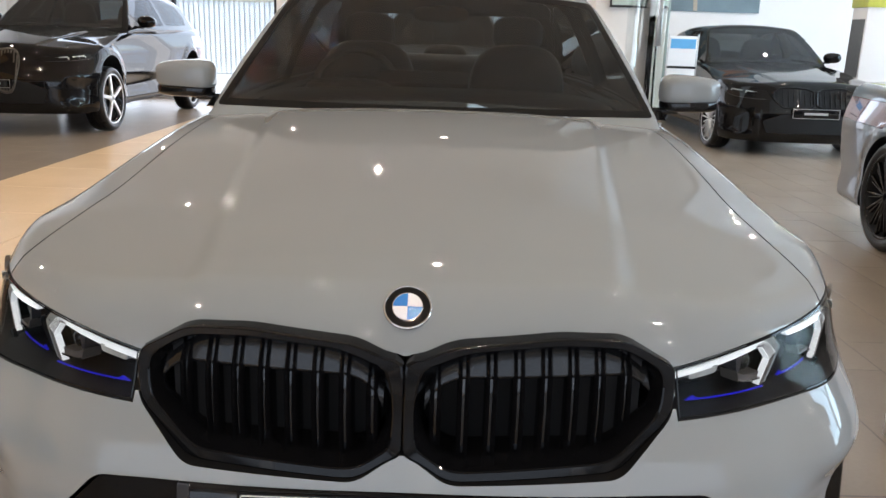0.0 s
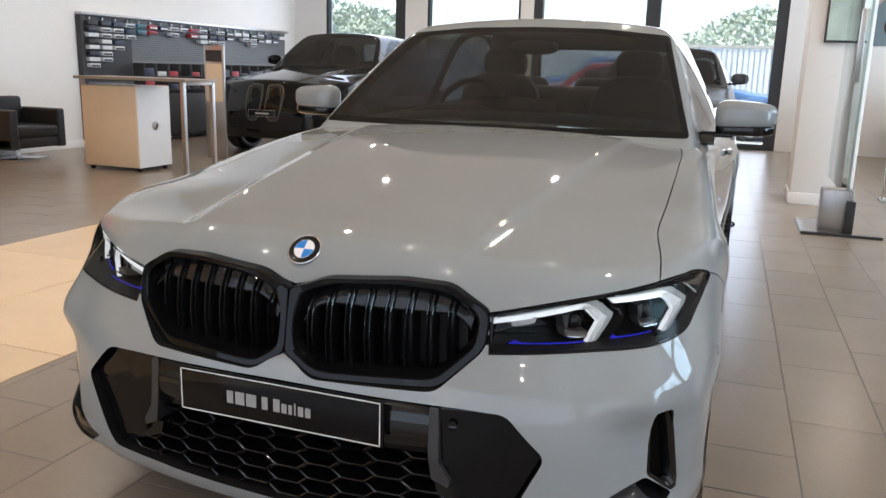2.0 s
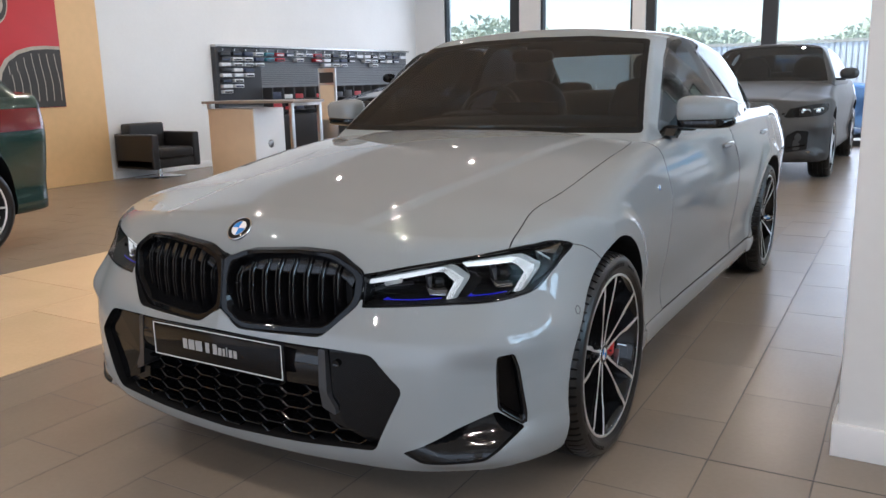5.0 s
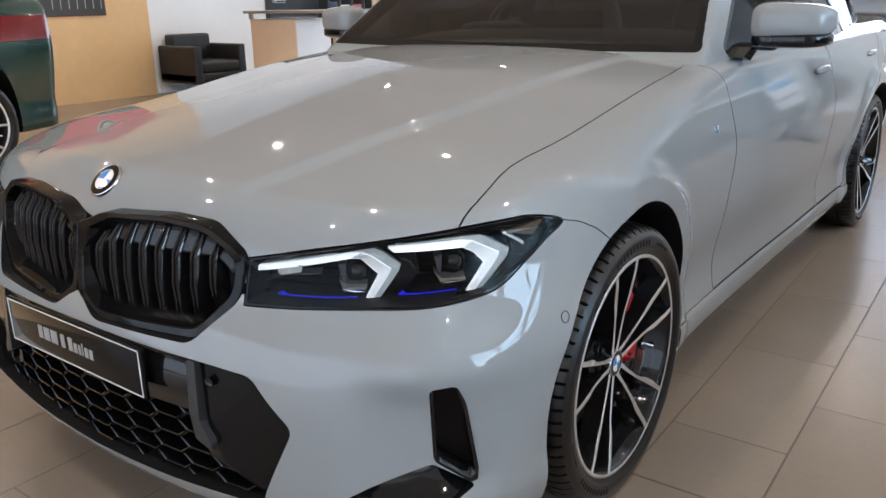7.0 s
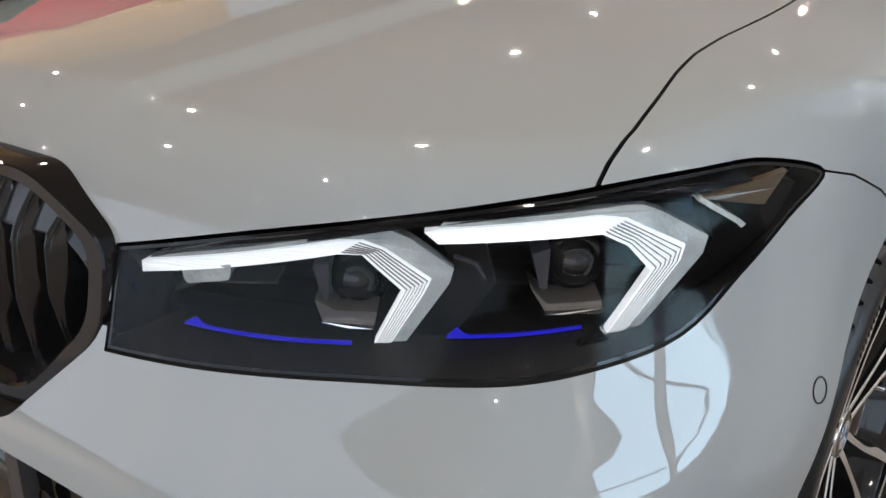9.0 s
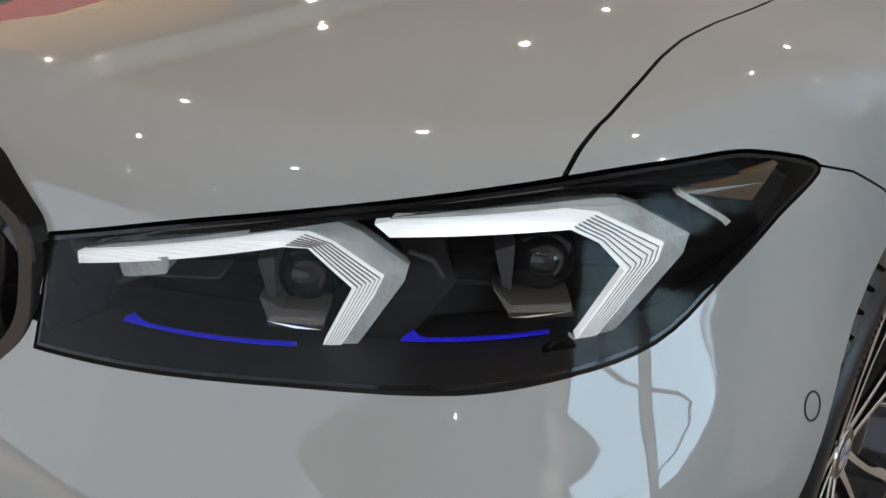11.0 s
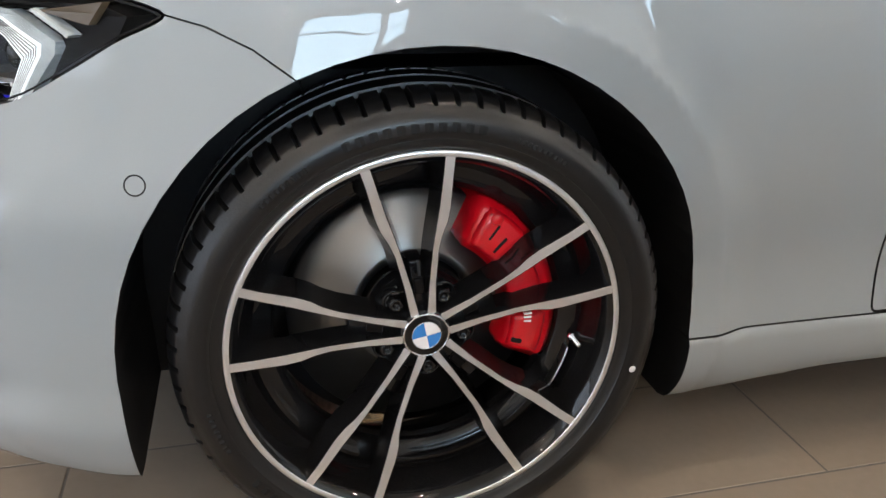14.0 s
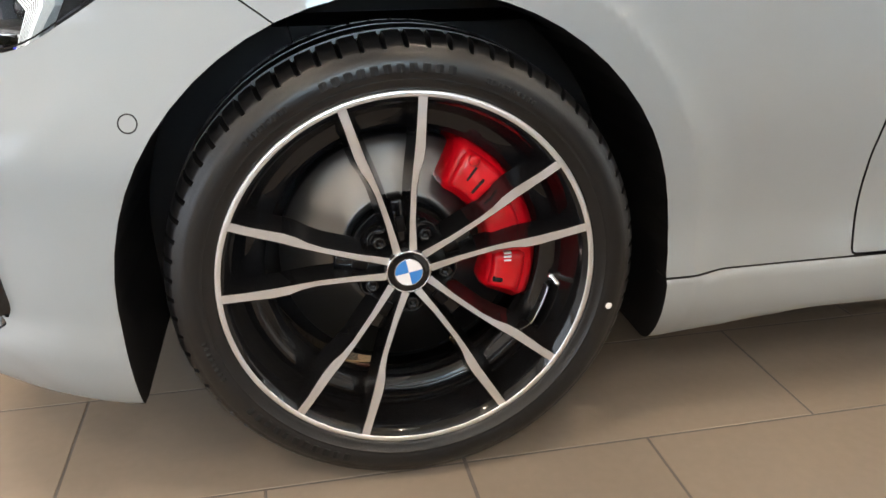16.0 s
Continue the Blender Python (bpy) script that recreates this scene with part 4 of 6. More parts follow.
# ---- wheels: the axle runs along x, the outer face is at x = 0 ----
def tyre_mesh(seg=576, blocks=8):
    profile = [(-0.205, 0.243), (-0.222, 0.262), (-0.228, 0.285), (-0.224, 0.308), (-0.208, 0.325), (-0.19, 0.331), (-0.166, 0.3325), (-0.165, 0.326), (-0.155, 0.326), (-0.154, 0.333),
               (-0.116, 0.3335), (-0.115, 0.326), (-0.105, 0.326), (-0.104, 0.3335), (-0.064, 0.333), (-0.063, 0.326), (-0.053, 0.326), (-0.052, 0.3325), (-0.03, 0.331), (-0.014, 0.327),
               (-0.004, 0.320), (-0.001, 0.3165), (0.0015, 0.311), (0.0055, 0.308), (0.008, 0.298), (0.0085, 0.290), (0.007, 0.2835), (0.0062, 0.2825), (0.0062, 0.2795), (0.0045, 0.2785), (0.001, 0.270), (-0.003, 0.264), (-0.012, 0.260)]

    def cut(i, j):
        slot = j % blocks < 1
        if 17 <= i <= 20 and slot:
            return -0.012
        if i in (5, 6) and slot:
            return -0.006
        return 0
    bm = lathe(profile, seg, "x", cut)
    for e in bm.edges:
        e.smooth = e.calc_face_angle(0) < math.radians(40)
    return bm


def spoke_parts(pair, side):
    """Black blade and machined face of one arm."""
    c, s = math.cos(math.radians(pair)), math.sin(math.radians(pair))
    stations = ((0.030, 0.0115, 0.0058, -0.034), (0.075, 0.0165, 0.0044, -0.028), (0.125, 0.0245, 0.0040, -0.021), (0.147, 0.0300, 0.0050, -0.017), (0.163, 0.0355, 0.0070, -0.014),
                (0.183, 0.0405, 0.0072, -0.011), (0.225, 0.0475, 0.0062, -0.004), (0.2535, 0.0528, 0.0064, -0.0015))
    blade, face = bmesh.new(), bmesh.new()
    rows_b, rows_f = [], []
    for r, off, w, x in stations:
        def at(lateral, depth):
            v = side * (off + lateral)
            return (x + depth, r * c - v * s, r * s + v * c)
        rows_b.append([blade.verts.new(at(*q)) for q in ((-w - 0.006, -0.042), (-w - 0.001, -0.006), (-w - 0.0005, -0.0008), (w + 0.0005, -0.0008), (w + 0.0012, -0.006), (w + 0.009, -0.042))])
        rows_f.append([face.verts.new(at(*q)) for q in ((-w, -0.0012), (-w + 0.0006, 0.0), (w - 0.0006, 0.0), (w, -0.0012))])
    for bm, rows in ((blade, rows_b), (face, rows_f)):
        for a, b in zip(rows, rows[1:]):
            for i in range(len(a) - 1):
                bm.faces.new((a[i], a[i + 1], b[i + 1], b[i]))
        bmesh.ops.recalc_face_normals(bm, faces=bm.faces[:])
    return blade, face


def sector(a0, a1, r0, r1, x0, x1, n=16, bevel=0.006):
    """A bevelled piece of a ring."""
    bm = bmesh.new()
    loops = []
    for i in range(n + 1):
        a = math.radians(a0 + (a1 - a0) * i / n)
        edge = bevel if i in (0, n) else 0
        pts = ((x0, r0), (x1 - bevel, r0), (x1, r0 + bevel), (x1, r1 - bevel), (x1 - bevel, r1), (x0, r1))
        loops.append([bm.verts.new((x - edge, (r0 + r1) / 2 * math.cos(a) + (r - (r0 + r1) / 2) * (0.9 if edge else 1) * math.cos(a), (r0 + r1) / 2 * math.sin(a) + (r - (r0 + r1) / 2) * (0.9 if edge else 1) * math.sin(a))) for x, r in pts])
    for a, b in zip(loops, loops[1:]):
        for i in range(6):
            bm.faces.new((a[i], a[(i + 1) % 6], b[(i + 1) % 6], b[i]))
    bm.faces.new(loops[0])
    bm.faces.new(loops[-1][::-1])
    bmesh.ops.recalc_face_normals(bm, faces=bm.faces[:])
    if bevel > 0.004:
        for f in bm.faces:
            f.smooth = True
        for e in bm.edges:
            e.smooth = e.calc_face_angle(0) < math.radians(58)
    return bm


def build_wheel(parent, m, turn=97.3, brake=1, caliper=True):
    barrel = lathe([(-0.0012, 0.2566), (-0.004, 0.2535), (-0.010, 0.2475), (-0.03, 0.243), (-0.045, 0.236), (-0.07, 0.226), (-0.12, 0.222), (-0.19, 0.222), (-0.205, 0.24), (-0.21, 0.25)], 120)
    wheel = part("wheel", barrel, GLOSS_BLACK, parent, "black and silver twin-spoke alloy wheel", m)
    part("tyre", tyre_mesh(), RUBBER, wheel, "black rubber tyre with grooved tread")
    part("rim_edge", lathe([(-0.016, 0.2605), (-0.004, 0.2645), (-0.001, 0.2638), (0.0, 0.2625), (-0.0004, 0.2568), (-0.0015, 0.256)], 120), ALLOY, wheel, "machined silver rim edge")
    part("inner_step", lathe([(-0.066, 0.2285), (-0.069, 0.212), (-0.071, 0.2105), (-0.071, 0.207), (-0.074, 0.2055), (-0.076, 0.199), (-0.1, 0.198)], 96), GLOSS_BLACK, wheel)
    for k in range(5):
        for side in (1, -1):
            blade, face = spoke_parts(turn + 72 * k, side)
            arm = part("spoke", blade, GLOSS_BLACK, wheel)
            part("spoke_face", face, ALLOY, wheel)
        a = math.radians(turn + 72 * k)
        web = box(-0.085, -0.047, -0.011, 0.011, 0.03, 0.105, 0.004)
        part("spoke_web", moved(web, Matrix.Rotation(a - math.pi / 2, 4, "X")), GLOSS_BLACK, wheel)
        key = box(-0.05, -0.041, -0.0065, 0.0065, 0.058, 0.080, 0.002)
        part("weight_pocket", moved(key, Matrix.Rotation(a - math.pi / 2, 4, "X")), BEZEL, wheel)
        b = a + math.radians(36)
        nut = join(lathe([(-0.10, 0.019), (-0.055, 0.019), (-0.052, 0.0165), (-0.06, 0.0150)], 28), lathe([(-0.085, 0.0128), (-0.047, 0.0120), (-0.044, 0.0105), (-0.044, 0.006), (-0.050, 0.0055), (-0.050, 0.0)], 6))
        part("wheel_bolt", moved(nut, Matrix.Translation((0, 0.056 * math.cos(b), 0.056 * math.sin(b)))), GLOSS_BLACK, wheel)
    part("hub", lathe([(-0.10, 0.078), (-0.068, 0.076), (-0.058, 0.066), (-0.058, 0.045), (-0.04, 0.036), (-0.034, 0.0335), (-0.034, 0.030)], 72), GLOSS_BLACK, wheel)
    roundel(wheel, 0.0325, Matrix.Translation((-0.033, 0, 0)) @ pose(0, 0, 0, 0, 90, 0) @ pose(0, 0, 0, 0, 0, 102))
    disc = part("brake_disc", lathe([(-0.16, 0.08), (-0.115, 0.08), (-0.112, 0.086), (-0.112, 0.094), (-0.118, 0.1), (-0.118, 0.178), (-0.121, 0.180), (-0.148, 0.180)], 120), STEEL, wheel, "bare steel brake disc")
    part("dust_shield", lathe([(-0.17, 0.02), (-0.17, 0.215)], 48), DARK_PLASTIC, wheel)
    if caliper:
        body_c = part("brake_caliper", sector(-24 * brake, 66 * brake, 0.122, 0.197, -0.16, -0.062, 22, 0.013), RED, wheel, "bright red brake caliper")
        part("caliper_rib", sector(6 * brake, 40 * brake, 0.126, 0.176, -0.07, -0.056, 12, 0.006), RED, body_c)
        part("caliper_crown", sector(40 * brake, 62 * brake, 0.130, 0.190, -0.075, -0.054, 10, 0.008), RED, body_c)
        part("caliper_shoulder", sector(-21 * brake, 3 * brake, 0.130, 0.180, -0.075, -0.055, 10, 0.008), RED, body_c)
        # dark pieces laid on the red face, for the shade in its slits
        for a0, a1, r0, r1 in ((46, 48.5, 0.140, 0.168), (53, 55, 0.150, 0.176), (-16, -13, 0.134, 0.149)):
            part("caliper_slot", sector(a0 * brake, a1 * brake, r0, r1, -0.07, -0.0535, 4, 0.0015), DARK_PLASTIC, body_c)
        part("caliper_bolt", moved(lathe([(-0.07, 0.009), (-0.052, 0.009), (-0.049, 0.007), (-0.049, 0.0)], 6), Matrix.Translation((0, 0.181 * math.cos(math.radians(57 * brake)), 0.181 * math.sin(math.radians(57 * brake))))), RED, body_c)
        for k in range(3):
            part("caliper_mark", sector((-2.5 + 2.2 * k) * brake, (-1.3 + 2.2 * k) * brake, 0.145, 0.157, -0.066, -0.0545, 2, 0.0002), BADGE_WHITE, body_c)
    a = math.radians(-10)
    part("valve", moved(lathe([(-0.03, 0.0), (-0.03, 0.0035), (-0.055, 0.0035), (-0.055, 0.006), (-0.06, 0.007)], 14), Matrix.Translation((0, 0.226 * math.cos(a), 0.226 * math.sin(a)))), CHROME, wheel)
    part("balance_weight", sector(-31, -14, 0.2195, 0.2225, -0.075, -0.05, 6, 0.001), STAINLESS, wheel)
    a = math.radians(-12.3)
    part("paint_dot", moved(lathe([(0.0085, 0.0), (0.0085, 0.005), (0.0078, 0.0056)], 12), Matrix.Translation((0, 0.295 * math.cos(a), 0.295 * math.sin(a)))), BADGE_WHITE, wheel)
    # raised lettering on the sidewall, as plain bars
    for start, count, stepping, r0, r1 in ((112, 11, 3.2, 0.287, 0.300), (135, 9, 1.6, 0.288, 0.296), (70, 10, 1.5, 0.288, 0.295), (250, 11, 3.2, 0.287, 0.300), (205, 8, 1.7, 0.288, 0.296)):
        for k in range(count):
            a0 = start - k * stepping
            part("sidewall_mark", sector(a0, a0 - stepping * 0.62, r0, r1, 0.004, 0.0098, 2, 0.0012), MARK_RUBBER, wheel)
    return wheel


wheel_fl = build_wheel(saloon, Matrix.Translation((0.905, 0, 0.331)))


def copy_part(ob, parent, m):
    twin = ob.copy()
    scene.collection.objects.link(twin)
    twin.parent, twin.matrix_local = parent, m
    for child in ob.children:
        copy_part(child, twin, child.matrix_local.copy())
    return twin


copy_part(wheel_fl, saloon, Matrix.Translation((0.905, 2.851, 0.331)) @ pose(0, 0, 0, 25, 0, 0))
copy_part(wheel_fl, saloon, Matrix.Translation((-0.905, 0, 0.331)) @ pose(0, 0, 0, 0, 0, 180))
copy_part(wheel_fl, saloon, Matrix.Translation((-0.905, 2.851, 0.331)) @ pose(0, 0, 0, 0, 0, 180))
# ---- mirrors, handles and the inside of the saloon ----
def pod(cx, cy, cz, rx, ry, rz, px=2.6, seg=28):
    """A rounded, slightly boxy pod."""
    bm = bmesh.new()
    bmesh.ops.create_uvsphere(bm, u_segments=seg * 2, v_segments=seg, radius=1)
    for v in bm.verts:
        x, y, z = v.co
        k = (abs(x) ** px + abs(y) ** px + abs(z) ** px) ** (-1 / px)
        v.co = (cx + x * k * rx, cy + y * k * ry, cz + z * k * rz)
    for f in bm.faces:
        f.smooth = True
    return bm


for sign in (1, -1):
    bm = pod(0, 0, 0, 0.112, 0.085, 0.058, 3.8)
    for v in bm.verts:
        s = (v.co.x + 0.112) / 0.224
        v.co.z = v.co.z * (1.08 - 0.28 * s) + 0.006
        v.co.y = v.co.y * (0.6 if v.co.y > 0 else 1) + 0.05 * s * s
        v.co.x *= sign
    mirror = part("door_mirror", bm, PAINT_GREY, saloon, "grey and black door mirror", Matrix.Translation((sign * 0.927, 1.03, 1.060)))
    low = pod(0, 0, 0, 0.108, 0.082, 0.026, 3.6)
    for v in low.verts:
        s = (v.co.x + 0.112) / 0.224
        v.co.y = v.co.y * (0.6 if v.co.y > 0 else 1) + 0.05 * s * s
        v.co.x *= sign
        v.co.z -= 0.045
    part("mirror_base", low, GLOSS_BLACK, mirror)
    arm = box(*sorted((sign * -0.16, sign * -0.04)), -0.02, 0.03, -0.080, -0.058, 0.008)
    part("mirror_arm", arm, GLOSS_BLACK, mirror)
    part("mirror_foot", prism([(0.93, 0.965), (1.03, 1.0), (1.06, 0.975), (1.0, 0.95)], side_on(sign), 0.76, 0.822), GLOSS_BLACK, saloon)
    for y in (1.78, 2.76):
        part("door_handle", pod(sign * 0.872, y, 0.865, 0.014, 0.105, 0.014), PAINT_GREY, saloon)
cabin_bits = (
    ("dashboard", pod(0, 1.32, 0.94, 0.70, 0.30, 0.085, 3.5), DARK_PLASTIC),
    ("instrument_hood", pod(-0.37, 1.42, 1.01, 0.18, 0.10, 0.04, 3), DARK_PLASTIC),
    ("screen", box(-0.25, 0.12, 1.40, 1.415, 1.0, 1.09, 0.004), GLOSS_BLACK),
    ("rear_bench", pod(0, 2.93, 0.80, 0.68, 0.2, 0.325, 5), LEATHER),
    ("parcel_shelf", box(-0.64, 0.64, 2.95, 3.3, 1.0, 1.02, 0.004), DARK_PLASTIC),
    ("inside_mirror", pod(0, 1.36, 1.315, 0.11, 0.02, 0.032, 3), DARK_PLASTIC),
)
for name, bm, mat in cabin_bits:
    part(name, bm, mat, saloon)
wheel_ring = bmesh.new()
for i in range(48):
    a = 2 * math.pi * i / 48
    for j in range(10):
        b = 2 * math.pi * j / 10
        r = 0.178 + 0.016 * math.cos(b)
        wheel_ring.verts.new((r * math.cos(a), r * math.sin(a), 0.016 * math.sin(b)))
wheel_ring.verts.ensure_lookup_table()
for i in range(48):
    for j in range(10):
        wheel_ring.faces.new([wheel_ring.verts[k] for k in (i * 10 + j, ((i + 1) % 48) * 10 + j, ((i + 1) % 48) * 10 + (j + 1) % 10, i * 10 + (j + 1) % 10)]).smooth = True
steering = part("steering_wheel", wheel_ring, LEATHER, saloon, "", pose(-0.37, 1.60, 1.0, 65, 0, 0))
part("steering_hub", pod(0, 0, 0.01, 0.08, 0.06, 0.03), LEATHER, steering)
part("steering_spoke", box(-0.17, 0.17, -0.018, 0.018, -0.008, 0.008, 0.006), LEATHER, steering)
for x in (-0.37, 0.37):
    seat = part("front_seat", pod(x, 2.12, 0.88, 0.24, 0.09, 0.32, 3.2), LEATHER, saloon, "black leather front seat")
    part("headrest", pod(x, 2.20, 1.25, 0.125, 0.05, 0.085, 3), LEATHER, seat)
    part("cushion", pod(x, 1.85, 0.62, 0.25, 0.27, 0.09, 3.2), LEATHER, seat)
for x in (-0.43, 0, 0.43):
    part("rear_headrest", pod(x, 3.0, 1.11, 0.13, 0.05, 0.07, 3), LEATHER, saloon)
# ---- the other cars ----
def tall_body(x, y, z):
    return body_field(x, np.where(y > 2.85, 2.85 + (y - 2.85) * 1.35, y), z)


def tall_cabin(x, y, z):
    x = np.abs(x)
    side = x - (0.83 - 0.42 * (z - 0.97) - 0.3 * (z - 0.97) ** 2 - 0.03 * ((y - 1.9) / 1.3) ** 2)
    front = 0.74 + 0.035 * (x / 0.75) ** 2 - y + (z - 0.99) * (1.25 + 0.35 * (z - 0.99))
    top = z - (1.435 - 0.04 * (x / 0.6) ** 2 - 0.035 * ((y - 1.75) / 1.0) ** 2)
    rear = y - (3.42 - (z - 1.0) * 0.85)
    f = smax(smax(side, top, 0.08), smax(front, rear, 0.05), 0.03)
    return smax(f, 0.93 - z, 0.01)


LAMP_FAR = curve_outline([corner(*p) for p in ((0.46, -0.69, 0.70), (0.688, -0.556, 0.745), (0.82, -0.40, 0.757), (0.87, -0.32, 0.742), (0.86, -0.44, 0.67), (0.74, -0.60, 0.635), (0.47, -0.72, 0.63))], 4)
TALL_LAMP = curve_outline([corner(*p) for p in ((0.46, -0.69, 0.70), (0.688, -0.556, 0.722), (0.84, -0.38, 0.735), (0.86, -0.40, 0.70), (0.74, -0.59, 0.672), (0.47, -0.71, 0.665))], 4)
SIDE_GLASS_FRONT = rounded([(1.0, 1.0), (1.22, 1.16), (1.45, 1.29), (1.66, 1.35), (1.98, 1.365), (2.02, 1.02)], 0.02)
SIDE_GLASS_REAR = rounded([(2.10, 1.022), (2.06, 1.366), (2.5, 1.35), (2.9, 1.27), (3.08, 1.12), (3.0, 1.035)], 0.02)
TAIL_LAMP = rounded([(0.46, 0.86), (0.80, 0.90), (1.0, 0.90), (1.0, 0.74), (0.80, 0.76), (0.46, 0.80)], 0.03)


def inside_out(k, make):
    """The back window is seen from within: its faces look inwards."""
    def run(me, field):
        out = make(me, field)
        if k == 1:
            out.flip_normals()
        return out
    return run


def plain_shapes(field, roof_field, rear_glass, lamp_outline):
    """The cut pieces of a car, built once for all cars of a kind."""
    v, f = shell(field, 0.55, -0.3, 3.0, 50, 70, 34, 150)
    b = mesh_from("plain_body", v, f, (PAINT_GREY, DARK_PLASTIC))
    pieces = {}
    for axle in (0, 2.851):
        b = boolean(b, both(arch_outline(axle), side_on, 0.6, 1.3), "DIFFERENCE")
    pieces["headlight"] = boolean(b.copy(), both(lamp_outline, corner_on, -1.3, -0.5), "INTERSECT")
    b = boolean(b, both(grown(lamp_outline, 0.003), corner_on, -1.3, -0.85), "DIFFERENCE")
    pieces["intake"] = boolean(b.copy(), prism(rounded([(-0.55, 0.40), (-0.35, 0.47), (0.35, 0.47), (0.55, 0.40), (0.5, 0.27), (-0.5, 0.27)], 0.03), front_on(), -1.2, -0.4), "INTERSECT")
    b = boolean(b, prism(rounded([(-0.55, 0.40), (-0.35, 0.47), (0.35, 0.47), (0.55, 0.40), (0.5, 0.27), (-0.5, 0.27)], 0.03), front_on(), -1.2, -0.70), "DIFFERENCE")
    pieces["tail_lamp"] = boolean(b.copy(), both(TAIL_LAMP, front_on, 3.0, 4.4), "INTERSECT")
    b = boolean(b, both(grown(TAIL_LAMP, 0.003), front_on, 3.0, 4.4), "DIFFERENCE")
    for line in ((0.706, 0.3), (1.97, 0.3)):
        b = boolean(b, both([(line[0], 0.3), (line[0] + 0.004, 0.3), (line[0] + 0.03, 1.1), (line[0] + 0.026, 1.1)], side_on, 0.8, 1.2), "DIFFERENCE")
    b = boolean(b, box(-0.71, 0.71, 1.0, 3.1, 0.4, 1.3), "DIFFERENCE")
    v, f = shell(roof_field, 1.1, 1.6, 2.4, 36, 30, 24, 110)
    c = mesh_from("plain_roof", v, f, (PAINT_GREY, DARK_PLASTIC))
    screens = [(WINDSCREEN, front_on(), 0.2, 1.75), (rear_glass, front_on(), 2.3, 4.2)]
    screens += [(o, side_on(s), 0.3, 1.2) for o in (SIDE_GLASS_FRONT, SIDE_GLASS_REAR) for s in (1, -1)]
    pieces["panes"] = [inside_out(k, skin_mesh)(boolean(c.copy(), prism(grown(o, -0.001), pl, a, z), "INTERSECT"), roof_field) for k, (o, pl, a, z) in enumerate(screens)]
    v, f = shell(lambda x, y, z: roof_field(x, y, z) + 0.04, 1.1, 1.6, 2.4, 20, 14, 14, 60)
    hm = mesh_from("h", v, f)
    hb = bmesh.new()
    hb.from_mesh(hm)
    c = boolean(c, hb, "DIFFERENCE")
    c = boolean(c, box(-0.70, 0.70, 1.0, 3.1, 0.9, 1.05), "DIFFERENCE")
    for o, pl, a, z in screens:
        c = boolean(c, prism(o, pl, a, z), "DIFFERENCE")
    pieces["body"], pieces["roof"] = set_normals(b, field), set_normals(c, roof_field)
    for key in ("headlight", "intake", "tail_lamp"):
        pieces[key] = skin_mesh(pieces[key], field)
    return pieces


def skin_mesh(me, field):
    bm = skin_of(me)
    out = bpy.data.meshes.new("skin")
    bm.to_mesh(out)
    bm.free()
    out.materials.clear()
    return set_normals(out, field)


def painted(me, *mats):
    twin = me.copy()
    if len(twin.materials) >= 2:
        twin.materials[0] = mats[0]
    else:
        twin.materials.append(mats[0])
    return twin


def split_halves(me, sign):
    bm = bmesh.new()
    bm.from_mesh(me)
    half(bm, sign)
    out = bpy.data.meshes.new("half")
    bm.to_mesh(out)
    bm.free()
    return out


FAR_TYRE = None


def far_wheel(parent, m, spokes, rim_mat, radius):
    global FAR_TYRE
    k = radius / 0.333
    if FAR_TYRE is None:
        FAR_TYRE = tyre_mesh(120, 12)
        me = bpy.data.meshes.new("far_tyre")
        FAR_TYRE.to_mesh(me)
        FAR_TYRE.free()
        me.materials.append(RUBBER)
        FAR_TYRE = me
    wheel = part("wheel", FAR_TYRE, None, parent, "", m @ Matrix.Diagonal((1, k, k, 1)))
    part("rim", lathe([(0.0, 0.262), (0.0, 0.25), (-0.05, 0.235), (-0.12, 0.225), (-0.13, 0.0)], 48), DARK_PLASTIC if spokes > 9 else GLOSS_BLACK, wheel)
    part("rim_edge", lathe([(-0.004, 0.263), (0.001, 0.26), (0.0, 0.25), (-0.004, 0.248)], 48), rim_mat, wheel)
    for i in range(spokes):
        a = 360 / spokes * i
        if spokes > 9:
            arm = join(moved(box(-0.03, -0.006, -0.007, 0.007, 0.02, 0.255, 0.003, 1), pose(0, 0, 0, a + 9, 0, 0) @ Matrix.Shear("XZ", 4, (0, 0.0))), moved(box(-0.034, -0.01, -0.006, 0.006, 0.05, 0.22, 0.003, 1), pose(0, 0, 0, a - 9, 0, 0)))
        else:
            arm = moved(box(-0.034, -0.006, -0.02, 0.02, 0.02, 0.255, 0.006, 1), pose(0, 0, 0, a, 0, 0))
        part("spoke", arm, rim_mat, wheel)
    part("hub_cap", lathe([(-0.03, 0.0), (-0.012, 0.03), (-0.03, 0.05)], 24), rim_mat, wheel)
    return wheel


